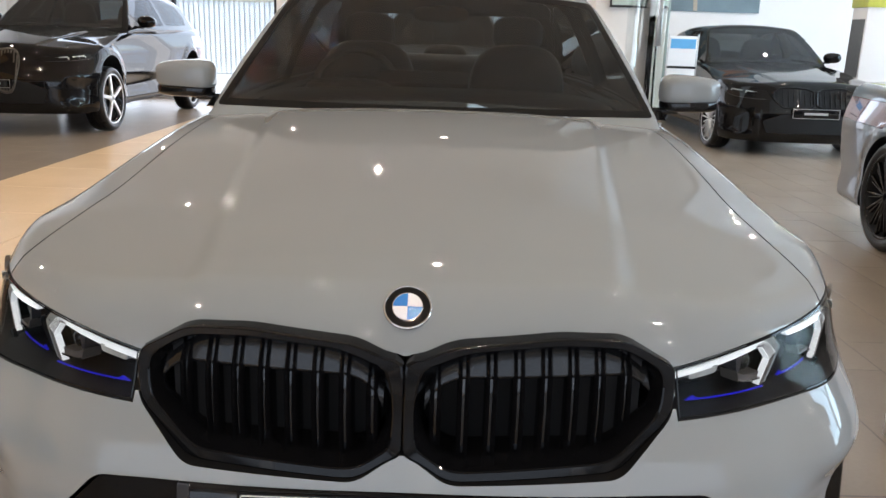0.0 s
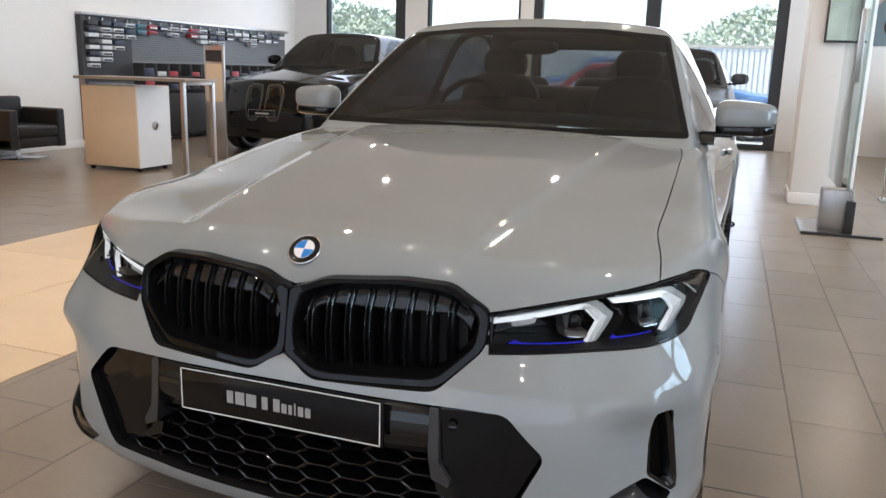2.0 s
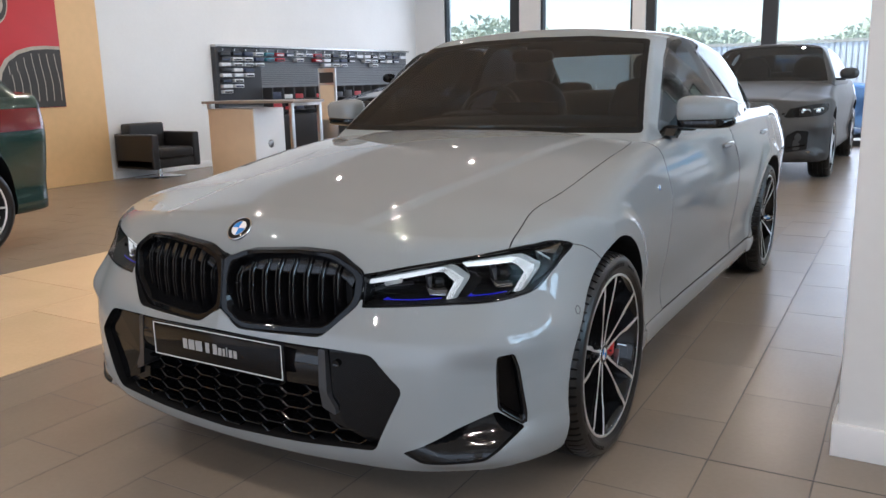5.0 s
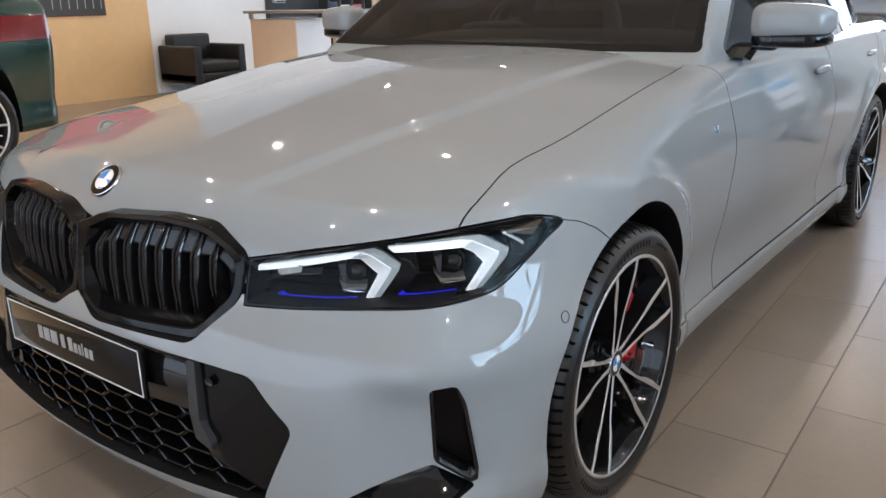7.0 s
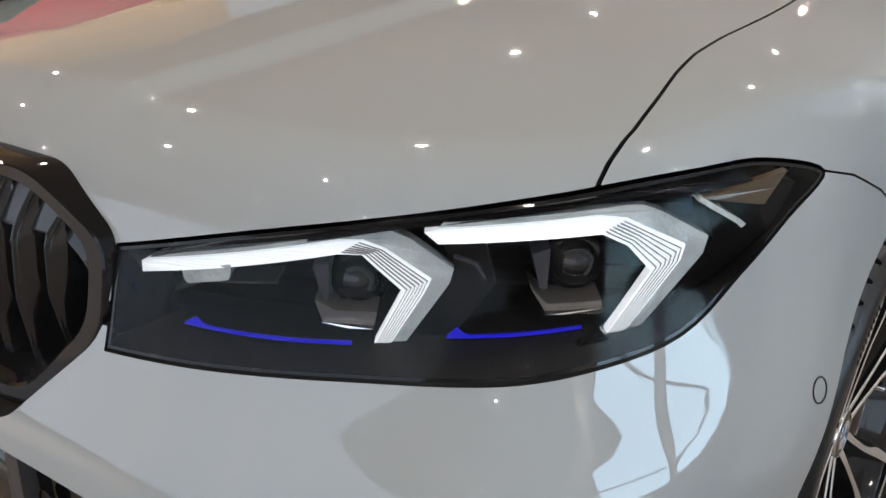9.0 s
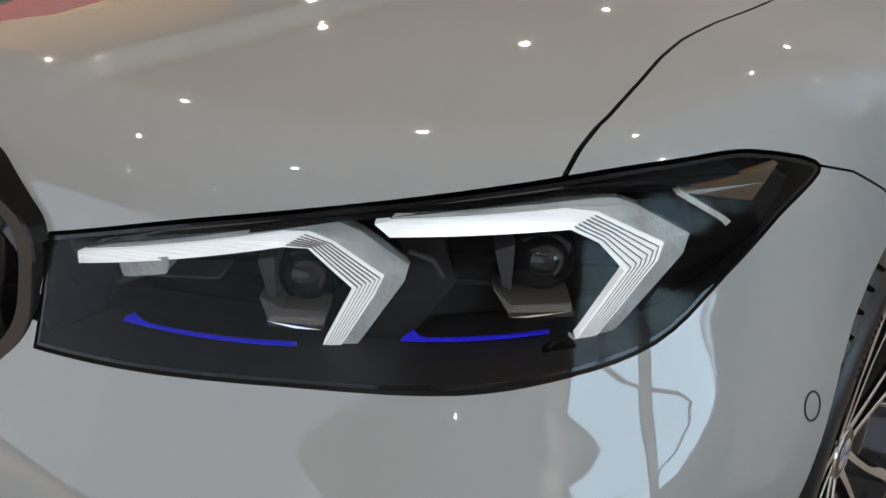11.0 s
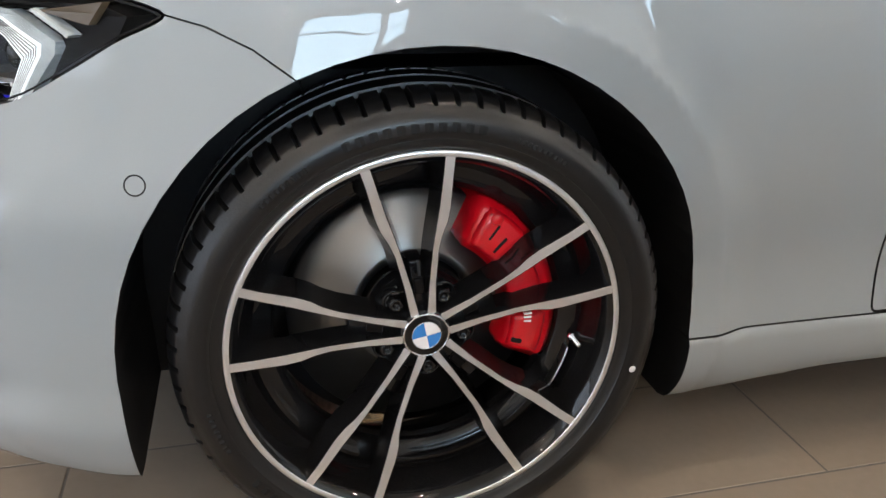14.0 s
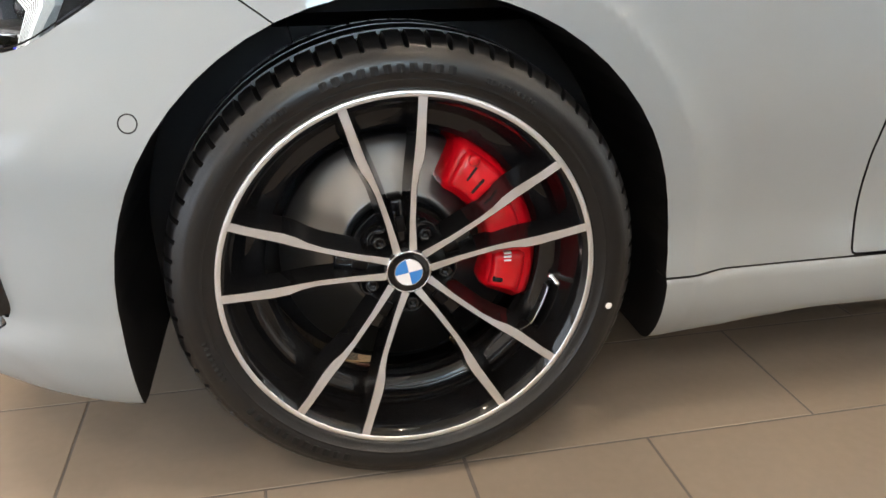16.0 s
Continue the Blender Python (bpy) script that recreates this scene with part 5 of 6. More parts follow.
def far_car(name, label, pieces, paint, place, size, ride=0.0, radius=0.36, spokes=10, rim_mat=None, grille="pair", mesh_label=""):
    """One of the cars standing further off."""
    rim_mat = rim_mat or ALLOY
    sx, sy, sz = size
    scale = Matrix.Translation((0, 0, ride)) @ Matrix.Diagonal((sx, sy, sz, 1))
    car = tagged(empty(name, place), label, "car", "parked cars")
    part("body_shell", painted(pieces["body"], paint), None, car, at=scale)
    part("roof", painted(pieces["roof"], paint), None, car, at=scale)
    for i, me in enumerate(pieces["panes"]):
        pane = part("windscreen" if i == 0 else ("back_window" if i == 1 else "side_window"), painted(me, SCREEN_GLASS if i < 2 else SIDE_GLASS), None, car, at=scale)
        pane.visible_shadow = False
    for sign in (1, -1):
        lamp = part("headlight", painted(split_halves(pieces["headlight"], sign), GLOSS_BLACK), None, car, at=scale)
        for k in (0, 1):
            u = 0.02 + 0.17 * k
            part("lamp_strip", slab([(u, 0.700 + 0.012 * k), (u + 0.12, 0.712 + 0.012 * k), (u + 0.14, 0.685 + 0.02 * k), (u + 0.13, 0.68 + 0.02 * k), (u + 0.115, 0.70 + 0.012 * k), (u, 0.69 + 0.012 * k)], sign, -0.004, 0.03), GUIDE, lamp)
        part("tail_lamp", painted(split_halves(pieces["tail_lamp"], sign), TAIL_RED), None, car, "dark red tail lamp", scale)
        bm = pod(0, 0, 0, 0.11, 0.07, 0.065, 2.6, 10)
        part("door_mirror", bm, paint, car, at=scale @ Matrix.Translation((sign * 0.95, 1.03, 1.06)))
        part("mirror_arm", box(*sorted((sign * 0.78, sign * 0.92)), 1.0, 1.06, 0.985, 1.01, 0.005), GLOSS_BLACK, car, at=scale)
    part("lower_intake", painted(pieces["intake"], DARK_PLASTIC), None, car, at=scale)
    if grille == "tall":
        outline_l, centre = curve_outline([(0.03, 0.74), (0.09, 0.775), (0.20, 0.775), (0.265, 0.70), (0.255, 0.50), (0.20, 0.37), (0.09, 0.37), (0.035, 0.48)], 4), (0.14, 0.57)
    elif grille == "small":
        outline_l, centre = curve_outline([(0.02, 0.74), (0.1, 0.765), (0.25, 0.765), (0.31, 0.72), (0.30, 0.60), (0.24, 0.52), (0.08, 0.52), (0.02, 0.58)], 4), (0.16, 0.64)
    else:
        outline_l, centre = KIDNEY_OUT, (0.22, 0.65)
    for sign in (1, -1):
        rings = []
        for share, depth in ((1.0, 0.10), (1.0, 0.0), (0.94, -0.012), (0.88, 0.0)):
            rings.append([(sign * (centre[0] + (x - centre[0]) * share), nose_y(x, z) + depth - 0.006, centre[1] + (z - centre[1]) * share) for x, z in outline_l])
        surround = part("grille_surround", ring_strip(rings), {"small": CHROME, "tall": GRILLE_BRONZE}.get(grille, GLOSS_BLACK), car, at=scale)
        inside = [(centre[0] + (x - centre[0]) * 0.9, centre[1] + (z - centre[1]) * 0.9) for x, z in outline_l]
        part("grille_back", prism(inside, lambda u, v, w: (sign * u, nose_y(u, v) + w, v), 0.004, 0.09), GUIDE_DARK if grille == "tall" else DARK_PLASTIC, surround)
        xs = [p[0] for p in inside]
        for k in range(7):
            x = min(xs) + (max(xs) - min(xs)) * (k + 0.5) / 7
            zs = [az + (bz - az) * (x - ax) / (bx - ax) for (ax, az), (bx, bz) in zip(inside, inside[1:] + inside[:1]) if (ax - x) * (bx - x) < 0]
            if len(zs) >= 2:
                part("grille_slat", prism([(x - 0.006, min(zs)), (x + 0.006, min(zs)), (x + 0.006, max(zs)), (x - 0.006, max(zs))], lambda u, v, w: (sign * u, nose_y(u, v) + w, v), -0.006, 0.03), {"small": CHROME, "tall": GRILLE_BRONZE}.get(grille, GLOSS_BLACK), surround)
    plate_m = scale @ Matrix.Translation((0, nose_y(0, 0.5) - 0.012, 0.49 if grille != "tall" else 0.45)) @ Matrix.Scale(0.75 if grille == "tall" else 1.0, 4)
    tag = part("show_plate", box(-0.26, 0.26, -0.008, 0.008, -0.055, 0.055, 0.003), GLOSS_BLACK, car, at=plate_m)
    part("plate_border", join(box(-0.255, 0.255, -0.0095, -0.0081, 0.047, 0.051), box(-0.255, 0.255, -0.0095, -0.0081, -0.051, -0.047), box(-0.255, -0.251, -0.0095, -0.0081, -0.047, 0.047), box(0.251, 0.255, -0.0095, -0.0081, -0.047, 0.047)), PALE_BAR, tag)
    part("lettering_bar", box(-0.13, 0.13, -0.0095, -0.0081, -0.012, 0.012), PALE_BAR, tag)
    for x, y, z, r, mat, n in ((0, 1.32, 0.94, (0.70, 0.30, 0.085), DARK_PLASTIC, "dashboard"), (0.37, 2.15, 0.95, (0.23, 0.09, 0.34), LEATHER, "front_seat"), (-0.37, 2.15, 0.95, (0.23, 0.09, 0.34), LEATHER, "front_seat"), (0, 2.9, 0.85, (0.64, 0.15, 0.25), LEATHER, "rear_bench")):
        part(n, pod(x, y, z, *r, 3, 12), mat, car, at=scale)
    if grille == "small":
        for sign in (1, -1):
            front = lambda u, v, w: (sign * u, nose_y(u, v) + w, v)
            corner_hole = part("corner_intake", prism(rounded([(0.50, 0.44), (0.60, 0.50), (0.72, 0.49), (0.71, 0.30), (0.50, 0.27)], 0.02), front, -0.012, 0.05), DARK_PLASTIC, car, "black corner air intake", scale)
            part("intake_blade", prism([(0.51, 0.31), (0.69, 0.34), (0.69, 0.355), (0.51, 0.325)], front, -0.017, 0.0), GLOSS_BLACK, corner_hole)
            part("silver_trim", prism([(0.40, 0.235), (0.74, 0.265), (0.74, 0.285), (0.40, 0.25)], front, -0.014, 0.02), CHROME, car, "", scale)
            for u in (0.075, 0.245):
                bulb = lathe([(0.006, 0.0), (0.004, 0.016), (0.0, 0.024), (0.005, 0.027), (0.0, 0.03)], 20, "z")
                spot_at = Matrix.Translation(corner_on(sign)(u, 0.69, lens_depth(u) - 0.006)) @ Vector((sign * 0.65, -0.76, 0)).to_track_quat("Z", "Y").to_matrix().to_4x4()
                part("projector", bulb, CHROME, car, "", scale @ spot_at)
    track = 0.905 * sx
    for sign in (1, -1):
        for axle in (0, 2.851 * sy):
            far_wheel(car, Matrix.Translation((sign * track, axle, radius)) @ pose(0, 0, 0, 7, 0, 0 if sign > 0 else 180), spokes, rim_mat, radius)
    return car


GRILLE_BRONZE = material("bronze_grille", (0.075, 0.066, 0.055), 0.35, 0.4, grain=0.1, grain_scale=60)
GUIDE_DARK = material("dull_grey_plastic", (0.16, 0.15, 0.13), 0.4, grain=0.1, grain_scale=40)
PALE_BAR = material("pale_lettering", (0.35, 0.35, 0.35), 0.4, grain=0.05, grain_scale=40)
small_pieces = plain_shapes(tall_body, tall_cabin, rounded([(-0.60, 1.05), (0.60, 1.05), (0.52, 1.33), (-0.52, 1.33)], 0.04), LAMP_FAR)
low_pieces = plain_shapes(body_field, cabin_field, BACK_WINDOW, LAMP_FAR)
tall_pieces = plain_shapes(tall_body, tall_cabin, rounded([(-0.60, 1.05), (0.60, 1.05), (0.52, 1.33), (-0.52, 1.33)], 0.04), TALL_LAMP)
far_car("black_suv", "glossy black electric SUV with tall twin grille", tall_pieces, PAINT_BLACK, pose(-4.98, 7.72, 0), (1.06, 1.05, 1.15), 0.06, 0.375, 5, ALLOY, "tall")
far_car("silver_suv", "grey compact SUV parked behind the saloon", small_pieces, PAINT_SILVER, pose(-0.12, 7.98, 0), (1.0, 0.95, 1.07), 0.05, 0.35, 5, ALLOY, "small")
far_car("dark_saloon", "very dark brown saloon with black grille", low_pieces, PAINT_BROWN, pose(4.1, 8.0, 0), (1.02, 1.05, 1.03), 0.0, 0.345, 10, ALLOY, "pair")
far_car("green_suv", "dark green SUV with red tail lamps", tall_pieces, PAINT_GREEN, pose(-5.10, 0.72, 0, 0, 0, 4) @ Matrix.Translation((0, -2.85, 0)), (1.03, 1.0, 1.13), 0.06, 0.36, 10, ALLOY, "pair")
far_car("grey_coupe", "dark grey car with black mesh wheels", low_pieces, PAINT_SLATE, pose(3.68, 2.93, 0, 0, 0, -4) @ Matrix.Translation((0, -2.85, 0)), (1.02, 1.0, 1.0), 0.0, 0.345, 14, GLOSS_BLACK, "pair")
# cars outside in the yard
far_car("blue_car", "bright blue car parked outside the windows", small_pieces, PAINT_BLUE, pose(-4.1, 18.4, 0, 0, 0, -75), (1.0, 0.95, 1.1), 0.05, 0.34, 5, ALLOY, "pair")
far_car("red_car", "red car parked outside the windows", low_pieces, PAINT_RED, pose(-3.7, 15.7, 0, 0, 0, -75), (0.98, 0.95, 1.0), 0.0, 0.33, 5, ALLOY, "pair")
far_car("blue_hatchback", "blue car parked outside beyond the glass", low_pieces, PAINT_BLUE, pose(1.0, 15.4, 0, 0, 0, 95), (0.98, 0.9, 1.02), 0.0, 0.33, 5, ALLOY, "pair")
# ---- the showroom ----
LEFT, RIGHT, FAR, NEAR = -7.75, 8.5, 12.4, -7.0


def setting(name, bm, mat, label, category):
    return tagged(part(name, bm, mat, None), label, category, kind="structure")


floor = setting("floor", box(LEFT - 0.3, RIGHT + 0.3, NEAR - 0.3, FAR + 0.3, -0.3, -0.0008), GROUT, "grey tiled showroom floor with pale stone strip", "floor")
ceiling = setting("ceiling", box(LEFT - 0.3, RIGHT + 0.3, NEAR - 0.3, FAR + 0.3, CEILING, CEILING + 0.3), CEIL, "plain taupe showroom ceiling with small spotlights", "ceiling")
setting("ceiling_border", box(3.9, RIGHT, NEAR, FAR, CEILING - 0.03, CEILING), WALL, "white painted ceiling border along the windows", "ceiling")
setting("wall_west", box(LEFT - 0.3, LEFT, NEAR - 0.3, FAR, -0.0006, CEILING), WALL, "plain white painted showroom wall", "wall")
setting("wall_south", join(box(LEFT, -6.5, NEAR - 0.3, NEAR, -0.0006, CEILING), box(6.8, RIGHT, NEAR - 0.3, NEAR, -0.0006, CEILING), box(-6.5, 6.8, NEAR - 0.3, NEAR, 3.3, CEILING), box(-6.5, 6.8, NEAR - 0.3, NEAR, -0.0006, 0.1),
        *[box(x, x + 0.3, NEAR - 0.3, NEAR, 0.1, 3.3) for x in (-3.4, 0.0, 3.4)]), WALL, "white wall with tall windows added for fill light", "wall")


def bars(spans, y0, y1, z0, z1):
    return join(*[box(a, b, y0, y1, z0, z1) for a, b in spans])


# far wall: glass from the floor up between dark frames, then plain wall
setting("wall_north", join(box(LEFT - 0.3, -7.05, FAR, FAR + 0.3, -0.0006, CEILING), box(1.46, RIGHT + 0.3, FAR, FAR + 0.3, -0.0006, CEILING), box(-7.05, 1.46, FAR, FAR + 0.3, 3.5, CEILING),
        box(-5.33, -4.89, FAR, FAR + 0.3, -0.0006, 3.5), box(-3.06, -2.82, FAR, FAR + 0.3, -0.0006, 3.5)), WALL, "white wall round tall showroom windows", "wall")
FRAME_SPANS = ((-7.05, -5.33), (-4.89, -3.06), (-2.82, -0.71), (-0.71, 1.46))
for i, (a, b) in enumerate(FRAME_SPANS):
    win = setting(f"window_{i + 1}", box(a, b, FAR + 0.05, FAR + 0.15, -0.0006, 0.09), FRAME_DARK, "tall dark-framed showroom window", "window")
    left = 0.16 if i == 2 else (0.12 if i == 3 else 0.05)
    right = 0.18 if i == 3 else (0.12 if i == 2 else (0.22 if i == 0 else 0.05))
    part("window_frame", box(a, a + left, FAR + 0.04, FAR + 0.16, 0.09, 3.42), FRAME_DARK, win)
    part("window_frame", box(b - right, b, FAR + 0.04, FAR + 0.16, 0.09, 3.42), FRAME_DARK, win)
    part("window_frame", box(a, b, FAR + 0.05, FAR + 0.15, 3.42, 3.5), FRAME_DARK, win)
    pane = part("pane", box(a + left, b - right, FAR + 0.09, FAR + 0.102, 0.09, 3.42), CLEAR_GLASS, win)
    pane.visible_shadow = False
# right wall: a row of windows above a low sill
EAST_BAYS = [(-1.8 + 2.3 * k, 0.3 + 2.3 * k) for k in range(6)]
setting("wall_east", join(box(RIGHT, RIGHT + 0.3, NEAR - 0.3, FAR, -0.0006, 0.45), box(RIGHT, RIGHT + 0.3, NEAR - 0.3, FAR, 3.45, CEILING), box(RIGHT, RIGHT + 0.3, NEAR - 0.3, EAST_BAYS[0][0], 0.45, 3.45),
        box(RIGHT, RIGHT + 0.3, EAST_BAYS[-1][1], FAR, 0.45, 3.45), *[box(RIGHT, RIGHT + 0.15, a[1], b[0], 0.45, 3.45) for a, b in zip(EAST_BAYS, EAST_BAYS[1:])]), WALL, "white wall with a long row of windows", "wall")
for i, (a, b) in enumerate(EAST_BAYS):
    win = setting(f"window_{i + 5}", box(RIGHT + 0.05, RIGHT + 0.15, a, b, 0.45, 0.53), FRAME_DARK, "dark-framed showroom window", "window")
    part("window_frame", box(RIGHT + 0.05, RIGHT + 0.15, a, b, 3.37, 3.45), FRAME_DARK, win)
    part("window_frame", box(RIGHT + 0.05, RIGHT + 0.15, a, a + 0.06, 0.53, 3.37), FRAME_DARK, win)
    part("window_frame", box(RIGHT + 0.05, RIGHT + 0.15, b - 0.06, b, 0.53, 3.37), FRAME_DARK, win)
    part("window_transom", box(RIGHT + 0.06, RIGHT + 0.14, a + 0.06, b - 0.06, 2.35, 2.41), FRAME_DARK, win)
    pane = part("pane", box(RIGHT + 0.09, RIGHT + 0.10, a + 0.06, b - 0.06, 0.53, 3.37), CLEAR_GLASS, win)
    pane.visible_shadow = False

# south windows, added out of view to go with the nose's fill light
for i, a in enumerate((-6.5, -3.1, 0.3, 3.7)):
    win = setting(f"window_{i + 11}", box(a, a + 3.1, NEAR - 0.15, NEAR - 0.05, 0.1, 0.18), FRAME_DARK, "tall dark-framed showroom window", "window")
    part("window_frame", box(a, a + 3.1, NEAR - 0.15, NEAR - 0.05, 3.22, 3.3), FRAME_DARK, win)
    for x in (a, a + 3.04):
        part("window_frame", box(x, x + 0.06, NEAR - 0.15, NEAR - 0.05, 0.18, 3.22), FRAME_DARK, win)
    pane = part("pane", box(a + 0.06, a + 3.04, NEAR - 0.10, NEAR - 0.09, 0.18, 3.22), CLEAR_GLASS, win)
    pane.visible_shadow = False

# unseen block and dark ground, added to keep bright sky out of reflections
tagged(part("neighbour_building", box(-30, 30, -17, -14, -0.5, 7.5), material("block_grey", (0.3, 0.29, 0.28), 0.8, grain=0.1, grain_scale=3, stain=0.1), None), "plain grey block added to hide the sky to the south", "building", kind="structure")
setting("forecourt", box(-60, 60, -40, NEAR - 0.3, -0.5, -0.02), material("asphalt", (0.06, 0.06, 0.06), 0.9, grain=0.2, grain_scale=60, stain=0.1), "dark asphalt forecourt outside", "ground")

# skirting, gold panel and columns
setting("baseboard_west", box(LEFT, LEFT + 0.018, 4.7, FAR, -0.0006, 0.1, 0.004), WHITE, "white painted skirting board", "skirting")
setting("gold_panel", box(LEFT, LEFT + 0.06, NEAR, 4.62, -0.0006, CEILING, 0.003), GOLD, "warm gold wall panel behind the poster", "wall panel")


def column(name, x0, x1, y0, y1):
    col = setting(name, box(x0, x1, y0, y1, -0.0006, CEILING, 0.006), WALL, "white square column with skirting", "column")
    part("skirting", box(x0 - 0.014, x1 + 0.014, y0 - 0.014, y1 + 0.014, -0.002, 0.11, 0.004), WHITE, col)
    return col


column("column_near", 1.541, 2.2, 0.31, 0.47)
column("column_far", 1.425, 1.98, 6.32, 6.95)

# spotlights in the ceiling
first_spot = None
for i in range(6):
    for j in range(6):
        x, y = -6.2 + 2.65 * i + (0.9 if j % 2 else 0), -5.2 + 3.05 * j
        m = Matrix.Translation((x, y, CEILING - (0.03 if x > 3.9 else 0)))
        if first_spot is None:
            first_spot = part("ceiling_spotlight", lathe([(0.002, 0.068), (-0.012, 0.066), (-0.014, 0.054), (-0.004, 0.036)], 24, "z"), WHITE, None, "", m)
            tagged(first_spot, "small round recessed spotlight in the taupe ceiling", "ceiling light", "ceiling spotlights")
            part("lamp", lathe([(-0.005, 0.036), (-0.006, 0.0)], 16, "z"), SPOT, first_spot)
        else:
            copy_thing(first_spot, m)

# outside the far windows: pale yard, white slatted fence and a bank of trees
YARD = material("yard_concrete", (0.45, 0.44, 0.42), 0.9, grain=0.1, grain_scale=8, stain=0.15)
FENCE = material("fence_white", (0.84, 0.85, 0.84), 0.6, grain=0.05, grain_scale=20)
# leaf green made far paler: the distant haze is put into the colour
HAZED_LEAF = material("haze_paled_leaves", (0.40, 0.44, 0.33), 0.7, grain=0.4, grain_scale=3)
setting("ground", box(-300, 300, FAR + 0.3, 600, -0.5, -0.02), YARD, "pale concrete yard outside the windows", "ground")
fence = setting("fence", box(-26, 26, 21.0, 21.08, 0.0, 0.25), FENCE, "white slatted fence outside the windows", "fence")
slat = box(-0.05, 0.05, 20.97, 21.0, 0.0, 1.95)
me = bpy.data.meshes.new("fence_slat")
slat.to_mesh(me)
slat.free()
me.materials.append(FENCE)
for i in range(200):
    part("fence_slat", me, None, fence, at=Matrix.Translation((-14 + 0.14 * i, 0, 0)))
part("fence_panel", box(-26, 26, 21.02, 21.06, 0.25, 1.93), FENCE, fence)
part("fence_cap", box(-26, 26, 20.95, 21.1, 1.955, 2.03), material("fence_cap_tan", (0.55, 0.5, 0.4), 0.7, grain=0.1, grain_scale=6), fence, "tan capping rail")
rng = random.Random(4)
hill = bmesh.new()
for i in range(30000):
    x = rng.uniform(-70, 60)
    top = 6 + 1.5 * math.sin(x * 0.09) + 1.2 * math.sin(x * 0.31 + 1)
    y, z, r = 75 + rng.uniform(0, 9), top * rng.random() ** 0.8, rng.uniform(0.25, 0.6)
    a = [hill.verts.new((x + rng.uniform(-r, r), y + rng.uniform(-r, r), z + rng.uniform(-r, r))) for _ in range(3)]
    hill.faces.new(a)
tagged(part("tree_bank", hill, HAZED_LEAF, None), "hazy bank of green trees beyond the yard", "trees", kind="stuff")
# ---- furniture and displays ----
# poster on the gold panel: red with a dark ribbed grille
poster = tagged(part("poster", box(LEFT + 0.062, LEFT + 0.085, 1.4, 4.03, 1.0, 2.75, 0.003), material("poster_red", (0.5, 0.015, 0.02), 0.4, grain=0.08, grain_scale=3), None), "large red car poster with dark grille on gold panel", "poster")
DARK_PRINT = material("print_dark", (0.035, 0.028, 0.022), 0.4, grain=0.3, grain_scale=5)
PALE_PRINT = material("print_pale", (0.42, 0.36, 0.28), 0.4, grain=0.2, grain_scale=20)
wall_on = lambda u, v, w: (LEFT + w, u, v)
left_edge = [(4.025, 1.70), (3.85, 1.705), (3.66, 1.69), (3.48, 1.64), (3.34, 1.55), (3.25, 1.42), (3.205, 1.25), (3.19, 1.005)]
part("printed_grille", prism(left_edge + [(4.025, 1.005)], wall_on, 0.084, 0.088), DARK_PRINT, poster)
part("printed_edge", prism(left_edge + [(y - 0.045 * (4.1 - y) / 0.9, z + 0.04 * (z - 1.0) / 0.7) for y, z in left_edge[::-1]], wall_on, 0.084, 0.089), PALE_PRINT, poster)
for k in range(7):
    y = 3.33 + 0.1 * k
    top = 1.50 + 0.15 * min(1, k / 3)
    lean = [(0, top), (0.008, top - 0.1), (0.03, 1.40), (0.045, 1.28), (0.04, 1.08)]
    part("printed_rib", prism([(y + a, b) for a, b in lean] + [(y + a + 0.009, b) for a, b in lean[::-1]], wall_on, 0.084, 0.0895), PALE_PRINT, poster)
badge_ring = [(3.30 + 0.115 * math.cos(a / 12 * math.pi) + 0.03 * math.sin(a / 12 * math.pi), 2.19 + 0.21 * math.sin(a / 12 * math.pi)) for a in range(24)]
part("printed_badge", prism(badge_ring, wall_on, 0.084, 0.0895), PALE_PRINT, poster)
part("printed_badge_field", prism([(3.30 + (u - 3.30) * 0.88, 2.19 + (v - 2.19) * 0.88) for u, v in badge_ring], wall_on, 0.084, 0.0905), DARK_PRINT, poster)
part("printed_badge_core", prism([(3.30 + (u - 3.30) * 0.5, 2.19 + (v - 2.19) * 0.5) for u, v in badge_ring], wall_on, 0.084, 0.0912), PALE_PRINT, poster)

# accessory wall
SLATWALL = material("slatwall_grey", (0.16, 0.17, 0.18), 0.5, grain=0.08, grain_scale=20)
CARBON = material("charcoal_panel", (0.035, 0.036, 0.04), 0.5, grain=0.1, grain_scale=20)
board = tagged(part("accessory_wall", box(LEFT, LEFT + 0.05, 6.63, 11.92, 0.02, 1.80, 0.002), SLATWALL, None), "dark slatted accessory wall hung with small packs", "shelving")
part("top_rail", box(LEFT, LEFT + 0.12, 6.60, 11.94, 1.80, 1.835, 0.003), STAINLESS, board, "grey metal top rail")
part("end_panel", box(LEFT, LEFT + 0.09, 6.60, 6.68, 0.02, 1.80, 0.002), CARBON, board)
part("dark_field", box(LEFT + 0.05, LEFT + 0.062, 6.68, 7.6, 0.9, 1.80), CARBON, board)
part("low_cabinet", box(LEFT + 0.05, LEFT + 0.32, 7.65, 11.9, 0.1, 0.72, 0.004), CARBON, board)
for k in range(18):
    part("slat_groove", box(LEFT + 0.05, LEFT + 0.056, 7.62, 11.9, 1.22 + 0.031 * k, 1.2255 + 0.031 * k), CARBON, board)
rng = random.Random(11)
PACKS = [material("pack_" + n, c, 0.45, grain=0.1, grain_scale=30) for n, c in (("white", (0.6, 0.62, 0.64)), ("navy", (0.03, 0.04, 0.08)), ("black", (0.02, 0.02, 0.022)), ("red", (0.4, 0.03, 0.04)), ("teal", (0.05, 0.2, 0.25)))]
